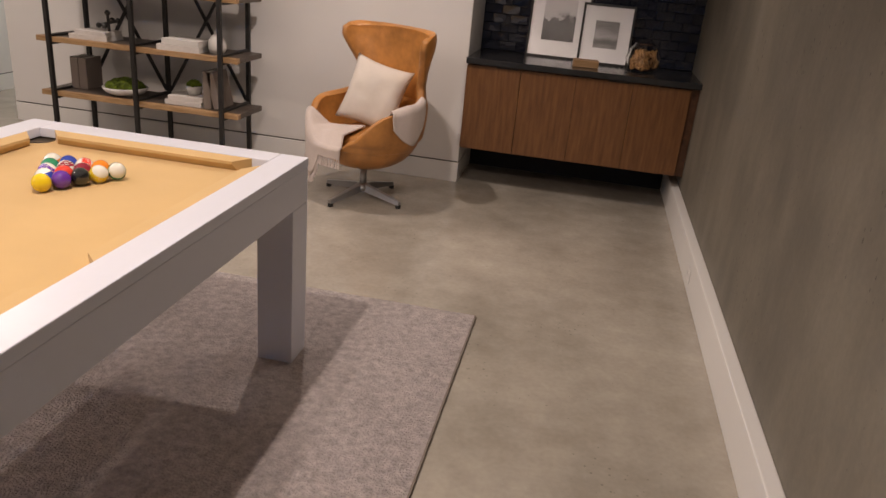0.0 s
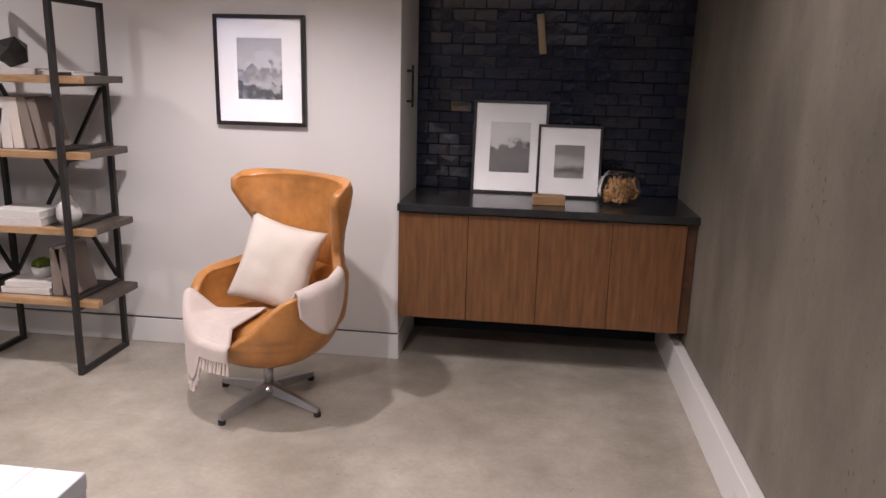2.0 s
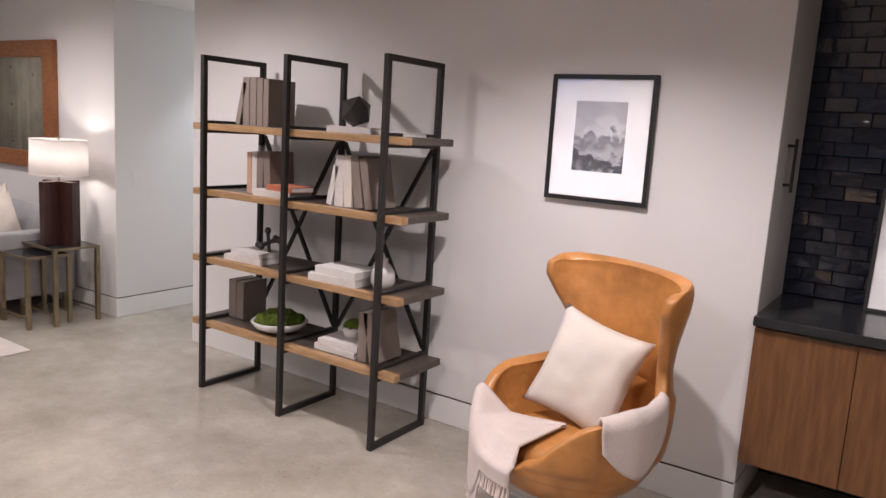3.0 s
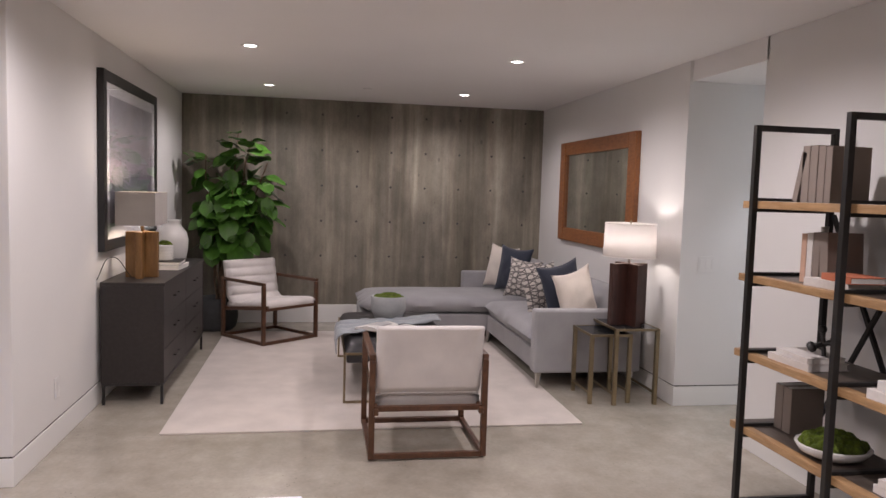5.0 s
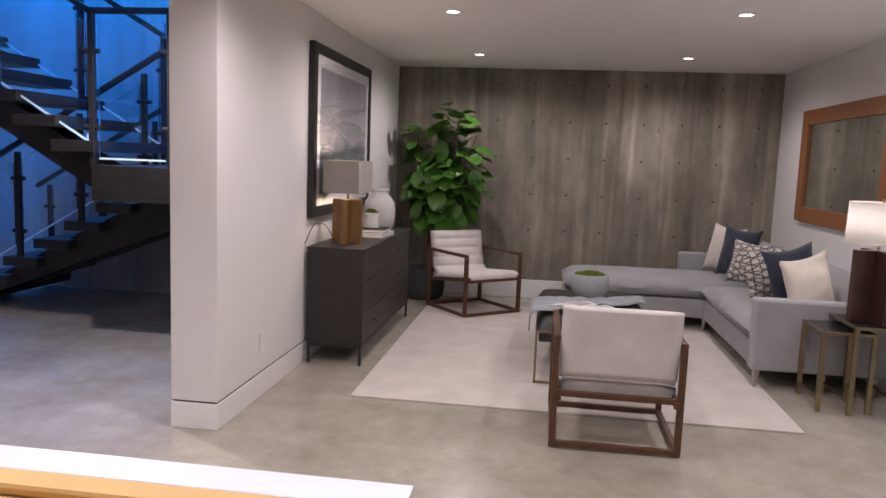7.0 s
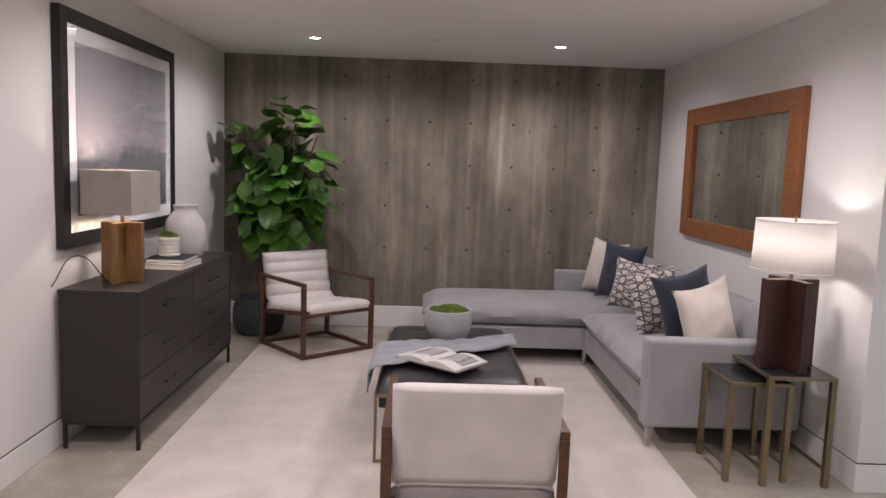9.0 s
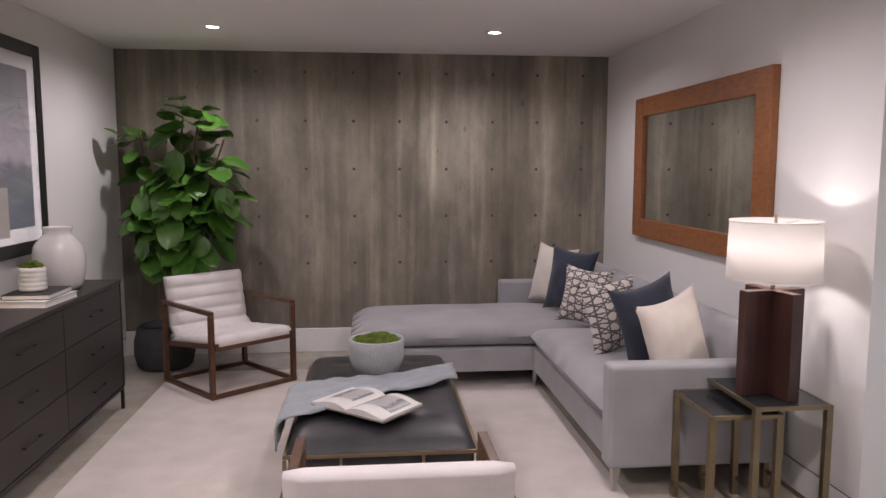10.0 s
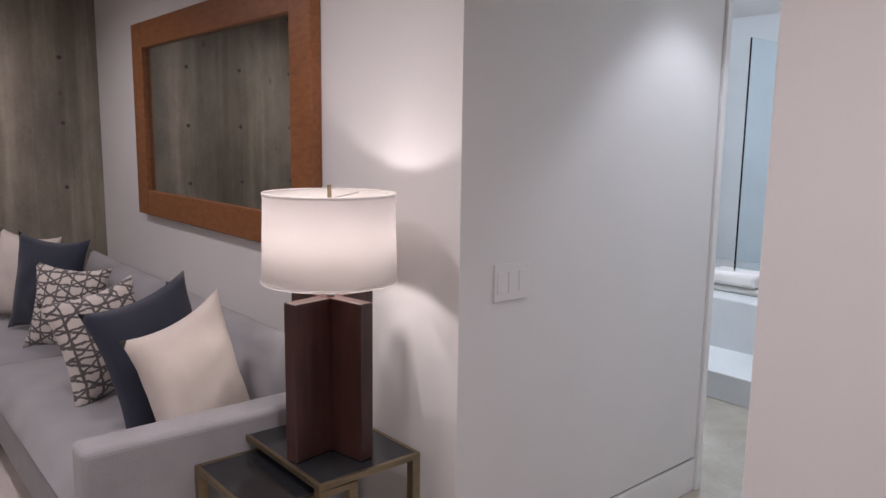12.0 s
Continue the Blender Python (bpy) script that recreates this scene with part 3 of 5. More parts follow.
book(-3.08, 5.22, L3, 0.035, 0.26, 0.17, M_WHITEBK, 3, 0, "white book lying flat on the shelf", True)
book(-3.02, 5.22, L3 + 0.036, 0.028, 0.20, 0.15, M_CORAL, -5, 0, "coral book lying on a white book", True)
for x, w, h, tl, c in ((-2.70, 0.035, 0.20, 12, M_WHITEBK), (-2.635, 0.055, 0.25, 0, M_WHITEBK), (-2.575, 0.05, 0.25, -3, M_CREAM), (-2.505, 0.05, 0.25, -9, M_TAUPE), (-2.44, 0.045, 0.245, -12, M_TAUPE)):
    book(x, 5.26, L3, w, h, 0.18, c, 0, tl, "linen-bound book leaning with others on the shelf")
book(-3.30, 5.24, L2, 0.032, 0.28, 0.20, M_WHITEBK, 2, 0, "white book lying flat on the shelf", True)
book(-3.28, 5.24, L2 + 0.033, 0.026, 0.24, 0.18, M_WHITEBK, -3, 0, "white book lying flat on another book", True)
book(-2.62, 5.22, L2, 0.038, 0.30, 0.21, M_WHITEBK, 3, 0, "white book lying flat on the shelf", True)
book(-2.60, 5.22, L2 + 0.039, 0.036, 0.27, 0.19, M_PAPER, -2, 0, "pale book lying flat on another book", True)
book(-2.62, 5.26, L1, 0.032, 0.27, 0.20, M_WHITEBK, 0, 0, "white book lying flat on the lowest shelf", True)
book(-2.61, 5.26, L1 + 0.033, 0.03, 0.25, 0.19, M_WHITEBK, 4, 0, "white book lying flat on another book", True)
for x, w, tl in ((-3.515, 0.06, 0), (-3.45, 0.06, 0)):
    book(x, 5.35, L1, w, 0.22, 0.17, M_TAUPE, 0, tl, "taupe cloth-bound book standing on the lowest shelf")
book(-2.44, 5.26, L1, 0.055, 0.25, 0.19, M_TAUPE, 0, 0, "taupe cloth-bound book standing on the lowest shelf")
book(-2.365, 5.26, L1, 0.05, 0.25, 0.19, M_TAUPE, 0, -12, "taupe cloth-bound book leaning on its neighbour")

# ---- shelf ornaments ----
bm = bmesh.new()
bmesh.ops.create_icosphere(bm, subdivisions=1, radius=0.082)
for v in bm.verts:
    v.co *= 1 + 0.06 * noise.noise(v.co * 20)
solid("faceted_ornament", bm, M_BLACK, "black faceted ceramic ornament on a white book", "ornament", pose(-2.64, 5.28, L4 + 0.031 + 0.074, 10, 20, 0))
jack = thing("jack_sculpture", -3.20, 5.24, L2 + 0.06, 0, "black cast-iron jack sculpture on stacked books", "sculpture")
for d in ((1, 0.2, 0.3), (-0.25, 1, 0.2), (0.1, -0.2, 1)):
    d = Vector(d).normalized() * 0.07
    bm = tube(-d + Vector((0, 0, 0.055)), d + Vector((0, 0, 0.055)), 0.010)
    for s in (-1, 1):
        bmesh.ops.create_uvsphere(bm, u_segments=12, v_segments=8, radius=0.019, matrix=Matrix.Translation(d * s + Vector((0, 0, 0.055))))
    part("arm", bm, M_BLACK, jack, smooth=True)
solid("ribbed_bottle", lathe([(0, 0), (0.04, 0)] + [(0.043 + 0.003 * (k % 2), 0.01 + 0.011 * k) for k in range(14)] + [(0.02, 0.19), (0.016, 0.23), (0.018, 0.25), (0.012, 0.25), (0.012, 0.2), (0, 0.19)], 24), M_SILVER, "ribbed grey bottle vase beside books on the shelf", "vase", pose(-3.40, 5.36, L3), smooth=True)
solid("small_vase", lathe([(0, 0), (0.05, 0), (0.062, 0.03), (0.058, 0.08), (0.035, 0.115), (0.022, 0.125), (0.024, 0.145), (0.016, 0.145), (0.015, 0.12), (0, 0.11)], 24), M_CERAMIC, "small squat cream ceramic vase on the shelf", "vase", pose(-2.40, 5.25, L2), smooth=True)


def moss_dome(bm_r, height, seed, squash=1.0):
    bm = bmesh.new()
    for i in range(46):
        a, r = i * 2.4, bm_r * math.sqrt((i + 0.5) / 46) * 0.92
        s = 0.018 + 0.012 * random.random()
        bmesh.ops.create_icosphere(bm, subdivisions=2, radius=s * (bm_r / 0.11), matrix=Matrix.Translation((r * math.cos(a), r * math.sin(a) * squash, height * (1 - (r / bm_r) ** 2) * 0.7)))
    for v in bm.verts:
        v.co += v.co.normalized() * 0.004 * noise.noise(v.co * 90)
    return bm


mb = thing("moss_bowl", -3.12, 5.26, L1, 0, "white shallow bowl heaped with green moss on the shelf", "bowl")
part("bowl", lathe([(0, 0), (0.085, 0), (0.138, 0.025), (0.156, 0.055), (0.148, 0.062), (0.126, 0.04), (0, 0.03)], 36), M_CERAMIC, mb, smooth=True)
m_ = part("moss", moss_dome(0.128, 0.07, 1), M_MOSS, mb, "green preserved moss", smooth=True)
m_.location.z = 0.045
mp_ = thing("moss_pot", -2.60, 5.28, L1 + 0.064, 0, "small white pot of moss on stacked books", "pot")
part("pot", lathe([(0, 0), (0.045, 0), (0.058, 0.045), (0.052, 0.06), (0.045, 0.055), (0, 0.05)], 24), M_CERAMIC, mp_, smooth=True)
m_ = part("moss", moss_dome(0.05, 0.045, 2), M_MOSS, mp_, smooth=True)
m_.location.z = 0.06


# ---- framed pictures ----
def print_material(name, bands, seed, blocks=0.0):
    """A soft monochrome photograph: tonal bands broken up by noise."""
    m = bpy.data.materials.new(name)
    m.use_nodes = True
    nt = m.node_tree
    b = nt.nodes["Principled BSDF"]
    tc, sep, no, add, ramp, vo, av = (nt.nodes.new("ShaderNode" + k) for k in ("TexCoord", "SeparateXYZ", "TexNoise", "Math", "ValToRGB", "TexVoronoi", "Math"))
    nt.links.new(tc.outputs["Generated"], sep.inputs[0])
    nt.links.new(tc.outputs["Object"], no.inputs["Vector"])
    no.inputs["Scale"].default_value, no.inputs["Detail"].default_value = seed, 5
    add.operation = "MULTIPLY_ADD"
    add.inputs[1].default_value = 0.35 + blocks
    vo.distance = "CHEBYCHEV"
    vo.inputs["Scale"].default_value = seed * 1.6
    nt.links.new(tc.outputs["Object"], vo.inputs["Vector"])
    av.operation = "MULTIPLY_ADD"
    av.inputs[1].default_value = blocks * 1.4
    nt.links.new(vo.outputs["Color"], av.inputs[0])
    nt.links.new(no.outputs["Fac"], av.inputs[2])
    nt.links.new(av.outputs[0], add.inputs[0])
    nt.links.new(sep.outputs["Z"], add.inputs[2])
    sub = nt.nodes.new("ShaderNodeMath")
    sub.operation = "SUBTRACT"
    sub.inputs[1].default_value = blocks
    nt.links.new(add.outputs[0], sub.inputs[0])
    nt.links.new(sub.outputs[0], ramp.inputs[0])
    els = ramp.color_ramp.elements
    while len(els) < len(bands):
        els.new(0.5)
    for e, (p, c) in zip(els, bands):
        e.position, e.color = p, (c[0], c[1], c[2], 1)
    nt.links.new(ramp.outputs[0], b.inputs["Base Color"])
    b.inputs["Roughness"].default_value = 0.35
    return m


def g3(v):
    return (v, v * 0.97, v * 0.98)


def picture(m, w, h, fw, depth, mount, image_size, image_mat, frame_mat, label, offset=0.0, glazed=True, name="framed_picture"):
    """A picture whose face looks along local -y, centred in x, foot at z = 0."""
    t = thing(name, 0, 0, 0, 0, label, "picture")
    for s in (-1, 1):
        part("frame_side", box(s * w / 2 - (fw if s > 0 else 0), s * w / 2 + (fw if s < 0 else 0), 0, depth, 0, h, 0.002), frame_mat, t)
    for z in (0, h - fw):
        part("frame_rail", box(-w / 2 + fw, w / 2 - fw, 0.0005, depth, z, z + fw, 0.002), frame_mat, t)
    part("mount", box(-w / 2 + fw, w / 2 - fw, 0.010, 0.014, fw, h - fw), mount, t)
    iw, ih = image_size
    part("print", box(-iw / 2, iw / 2, 0.008, 0.0098, h / 2 - ih / 2 + offset, h / 2 + ih / 2 + offset), image_mat, t)
    if glazed:
        g = part("glazing", box(-w / 2 + fw, w / 2 - fw, 0.004, 0.006, fw, h - fw), M_GLASS, t)
        g.visible_shadow = False
    t.matrix_world = m
    return t


P_INT = print_material("interior_print", [(0.12, g3(0.25)), (0.22, g3(0.05)), (0.34, g3(0.06)), (0.38, g3(0.30)), (0.62, g3(0.14)), (0.72, g3(0.38)), (1.0, g3(0.30))], 14, 0.28)
P_CROWD = print_material("crowd_print", [(0.2, g3(0.06)), (0.45, g3(0.11)), (0.66, g3(0.06)), (0.74, g3(0.38)), (1.0, g3(0.42))], 16, 0.22)
P_STILL = print_material("still_print", [(0.2, g3(0.20)), (0.4, g3(0.06)), (0.6, g3(0.30)), (0.9, g3(0.12))], 12, 0.2)
P_SEA = print_material("seascape_print", [(0.15, (0.10, 0.11, 0.14)), (0.35, (0.13, 0.13, 0.16)), (0.52, (0.16, 0.15, 0.18)), (0.62, (0.34, 0.31, 0.34)), (1.1, (0.22, 0.21, 0.235))], 9)
picture(pose(-1.481, 5.572, 1.268), 0.487, 0.562, 0.02, 0.026, M_MAT, (0.24, 0.31), P_INT, M_BLACK, "black-framed monochrome interior photograph with a wide white mount on the wall", 0.01)
picture(pose(-0.185, 6.03, 0.895, -12), 0.43, 0.535, 0.015, 0.02, M_MAT, (0.23, 0.29), P_CROWD, M_BLACK, "framed monochrome photograph leaning against dark tiles")
picture(pose(0.155, 5.955, 0.895, -11), 0.36, 0.41, 0.015, 0.02, M_MAT, (0.165, 0.185), P_STILL, M_BLACK, "smaller framed monochrome photograph leaning on the counter")
picture(pose(-6.333, 1.615, 1.035, 0, 0, 180), 1.635, 1.215, 0.075, 0.043, M_MAT, (1.30, 0.90), P_SEA, M_BLACK, "large black-framed seascape photograph on the white wall")

# mirror with a broad cherry frame
mr = thing("wall_mirror", -6.868, 5.58, 1.042, 0, "large mirror in a broad reddish cherry frame on the wall", "mirror")
for s in (-1, 1):
    part("frame_side", box(s * 0.937 - (0.155 if s > 0 else 0), s * 0.937 + (0.155 if s < 0 else 0), -0.045, -0.001, 0, 1.0, 0.005), M_CHERRY, mr)
for z in (0, 0.87):
    part("frame_rail", box(-0.782, 0.782, -0.044, -0.001, z, z + 0.13, 0.004), M_CHERRY, mr)
part("mirror_glass", box(-0.782, 0.782, -0.022, -0.014, 0.13, 0.87), M_MIRROR, mr, "silvered glass")

# ---- bar niche ----
cab = thing("wall_cabinet", 0.01, 5.55, 0.27, 0, "floating walnut cabinet with four flat doors under a dark counter", "cabinet")
part("body", box(-0.745, 0.786, 0.021, 0.60, 0, 0.583), M_WALNUT2, cab)
for k in range(4):
    a = -0.745 + k * 0.37
    dr = part("door", box(a + 0.0015, a + 0.3685, 0, 0.02, 0.002, 0.575, 0.0015), M_WALNUT, cab)
    if k in (0, 2):
        part("finger_pull", box(a + 0.20, a + 0.345, -0.004, 0.004, 0.572, 0.580), M_BLACK, dr)
solid("countertop", box(-0.739, 0.798, 5.525, 6.15, 0.856, 0.895, 0.003), M_STONE, "thick black stone countertop on the walnut cabinet", "countertop")
jar = thing("glass_jar", 0.42, 5.80, 0.895, 0, "clear glass jar filled with brown dried pods on the counter", "jar")
g = part("jar_glass", lathe([(0, 0.0), (0.085, 0.0), (0.112, 0.03), (0.118, 0.085), (0.10, 0.145), (0.068, 0.18), (0.066, 0.19), (0.062, 0.19), (0.063, 0.18), (0.094, 0.143), (0.112, 0.085), (0.106, 0.032), (0.08, 0.006), (0, 0.006)], 32), M_GLASS, jar, smooth=True)
g.visible_shadow = False
for i in range(90):
    a, zz = i * 2.4, 0.022 + 0.115 * (i / 90)
    rr = 0.096 * math.sqrt(((i * 37) % 60 + 8) / 68) * (1.0 if zz < 0.09 else 0.8)
    bm = bmesh.new()
    bmesh.ops.create_icosphere(bm, subdivisions=1, radius=0.02, matrix=pose(rr * math.cos(a), rr * math.sin(a), zz, i * 40, i * 23, i * 71) @ Matrix.Diagonal((1.25, 0.6, 0.45, 1)))
    part("dried_pod", bm, M_CORK, jar)
solid("wood_block", box(-0.085, 0.085, -0.045, 0.045, 0, 0.05, 0.004), M_OAK, "small rectangular oak block on the black counter", "block", pose(0.045, 5.72, 0.895, 0, 0, 4))
lk = thing("wall_bracket", -0.742, 5.78, 1.38, 0, "black metal pull handle on the niche wall", "handle")
part("bar", box(0.028, 0.040, -0.006, 0.006, 0, 0.22, 0.002), M_BLACK, lk)
for z in (0.03, 0.19):
    part("standoff", tube((0.0, 0, z), (0.03, 0, z), 0.006), M_BLACK, lk)
horn = thing("hanging_ornament", -0.02, 6.135, 1.66, 0, "slim wooden blade hanging on the dark tiles", "wall ornament")
part("blade", box(-0.022, 0.022, -0.012, 0.012, 0.02, 0.24, 0.006, m=pose(0, 0, 0, 0, -7, 0)), M_BRASS, horn)


# ---- egg chair ----
# height, half width, depth to the back, centre, half-angle that the shell closes round the sitter
EGG_RINGS = [(0.365, 0.322, 0.335, 0.0, 172), (0.39, 0.335, 0.342, 0.0, 160), (0.44, 0.352, 0.348, 0.0, 149), (0.50, 0.362, 0.35, 0.004, 140), (0.555, 0.366, 0.348, 0.01, 131), (0.595, 0.366, 0.345, 0.015, 121),
             (0.622, 0.364, 0.342, 0.02, 106), (0.638, 0.356, 0.335, 0.03, 84), (0.67, 0.338, 0.318, 0.038, 68), (0.74, 0.318, 0.302, 0.05, 64), (0.83, 0.328, 0.29, 0.062, 72), (0.91, 0.352, 0.28, 0.072, 82),
             (0.98, 0.374, 0.272, 0.08, 89), (1.035, 0.384, 0.267, 0.083, 88), (1.066, 0.380, 0.262, 0.083, 78), (1.08, 0.365, 0.258, 0.083, 62)]


def shell_rows():
    rows = []
    for k in range(10):
        w = k / 9 * 1.40
        rows.append((0.205 + 0.205 * (1 - math.cos(w)), 0.327 * math.sin(w), 0.340 * math.sin(w), 0.0, 180))
    for p, q in zip(EGG_RINGS, EGG_RINGS[1:]):
        for k in range(3):
            rows.append(tuple(a + (b - a) * k / 3 for a, b in zip(p, q)))
    return rows + [EGG_RINGS[-1]]


def shell_point(rows, i, side, grow=0.0):
    """side -1 to 1 runs from one front edge round the back to the other."""
    lo = min(int(i), len(rows) - 2)
    z, w, d, c, half = (a + (b - a) * (i - lo) for a, b in zip(rows[lo], rows[lo + 1]))
    a = math.radians(half) * side
    sx, cy = math.sin(a), math.cos(a)
    e = 0.86 if z > 0.42 else 1.0
    return Vector(((w + grow) * math.copysign(abs(sx) ** e, sx), (d + grow) * math.copysign(abs(cy) ** e, cy) * (1 if cy > 0 else 0.94) + c, z))


def egg_chair(x, y, rz):
    t = thing("egg_chair", x, y, 0, rz, "tan leather egg chair on a four-star steel swivel base", "chair")

    rows = shell_rows()

    def f(u, v):
        return shell_point(rows, v * (len(rows) - 1), 2 * u - 1)
    sh = part("shell", grid(56, len(rows) - 1, f), M_LEATHER, t, "tan leather shell", smooth=True)
    bm = bmesh.new()
    bm.from_mesh(sh.data)
    bmesh.ops.remove_doubles(bm, verts=bm.verts, dist=0.004)
    bmesh.ops.recalc_face_normals(bm, faces=bm.faces)
    bm.to_mesh(sh.data)
    bm.free()
    modifier(sh, "SOLIDIFY", thickness=0.045, offset=-1)
    modifier(sh, "SUBSURF", levels=1)
    part("seat_cushion", lathe([(0, 0.34), (0.21, 0.34), (0.25, 0.37), (0.25, 0.41), (0.21, 0.44), (0, 0.455)], 36), M_LEATHER, t, smooth=True)
    part("swivel_post", tube((0, 0, 0.07), (0, 0, 0.20), 0.022, 16), M_CHROME, t, smooth=True)
    part("hub", lathe([(0, 0.055), (0.05, 0.055), (0.055, 0.075), (0.03, 0.10), (0, 0.10)], 20), M_CHROME, t, smooth=True)
    for k in range(4):
        a = math.radians(97 + 90 * k)
        d = Vector((math.cos(a), math.sin(a), 0))
        sd = Vector((-d.y, d.x, 0))
        bm = bmesh.new()
        rows = []
        for s, w, z0, z1 in ((0.03, 0.030, 0.05, 0.095), (0.18, 0.022, 0.035, 0.068), (0.31, 0.014, 0.02, 0.042)):
            rows.append([bm.verts.new(d * s + sd * w * e + Vector((0, 0, z))) for e, z in ((-1, z0), (1, z0), (0.6, z1), (-0.6, z1))])
        for p, q in zip(rows, rows[1:]):
            for i in range(4):
                bm.faces.new((p[i], p[(i + 1) % 4], q[(i + 1) % 4], q[i]))
        bm.faces.new(rows[0])
        bm.faces.new(rows[-1])
        arm = part("star_arm", bm, M_CHROME, t)
        part("glide", tube(d * 0.30, d * 0.30 + Vector((0, 0, 0.022)), 0.017, 12), M_RUBBER, arm)
    return t


EGG_AT = (-1.25, 4.965, 0, 0, 0, -31)
EGG = pose(*EGG_AT)
egg_chair(EGG_AT[0], EGG_AT[1], EGG_AT[5])
c = solid("throw_pillow", cushion_mesh(0.40, 0.43, 0.15, 3), M_CREAM, "cream linen throw pillow resting in the egg chair", "pillow", EGG @ pose(-0.055, 0.02, 0.455, -20, 12, 24), smooth=True)

# throw over the egg chair: seat, front lip and one arm
th = thing("throw_blanket", EGG_AT[0], EGG_AT[1], 0, EGG_AT[5], "pale fringed throw blanket draped over the egg chair", "blanket")


def rim(deg):
    """Height, half width and depth of the shell's rim where it closes to this angle."""
    for p, q in zip(EGG_RINGS, EGG_RINGS[1:]):
        if q[4] <= deg <= p[4]:
            k = (p[4] - deg) / (p[4] - q[4])
            return [a + (b - a) * k for a, b in zip(p, q)]
    return list(EGG_RINGS[0])


def over_rim(deg, s, side, inside, outside):
    """A path across the rim at one angle: s -1 inside the seat, 0 on the rim, 1 hanging outside."""
    z, w, d, c_, _ = rim(deg)
    a = math.radians(deg) * side
    top = z + 0.022
    if s < 0:
        k = -s
        r, zz = 1 - 0.10 * min(1, k * 4) - inside * k, max(0.462, top - 0.16 * min(1, k * 2.2))
    else:
        r, zz = 1 + 0.085 * min(1, s * 5), top - outside * max(0, s - 0.10)
        if zz < z - 0.05:
            r -= 0.10 * (z - 0.05 - zz)
    return Vector((w * r * math.sin(a), d * r * math.cos(a) * (1 if math.cos(a) > 0 else 0.94) + c_, zz))


def throw_front(u, v):
    p = over_rim(134 + 68 * u, 2.1 * v - 1.1, -1, 0.80, 0.07 + 0.22 * math.sin(min(1, u * 1.5 + 0.12) * math.pi) ** 0.8)
    k = noise.noise((u * 4, v * 3, 1.5))
    return p + Vector((0.012 * k, -0.008 * k, 0.010 * k))


o = part("front_drape", grid(24, 30, throw_front), M_THROW, th, smooth=True)
modifier(o, "SOLIDIFY", thickness=0.010, offset=1)
for i in range(26):
    p = throw_front(i / 25 * 0.98 + 0.01, 1.0)
    part("tassel", tube(p, p + Vector((0.006 * math.sin(i * 2.1), -0.006, -0.055)), 0.0035, 6, r2=0.008), M_THROW, th)


def throw_arm(u, v):
    p = over_rim(70 + 44 * u, 2 * v - 1, 1, 0.16, 0.12 + 0.14 * math.sin(u * math.pi))
    k = noise.noise((u * 4, v * 3, 5.5))
    return p + Vector((0.012 * k + 0.006, 0.008 * k, 0.014 * k + 0.006))


o = part("arm_drape", grid(20, 24, throw_arm), M_THROW, th, smooth=True)
modifier(o, "SOLIDIFY", thickness=0.010, offset=1)


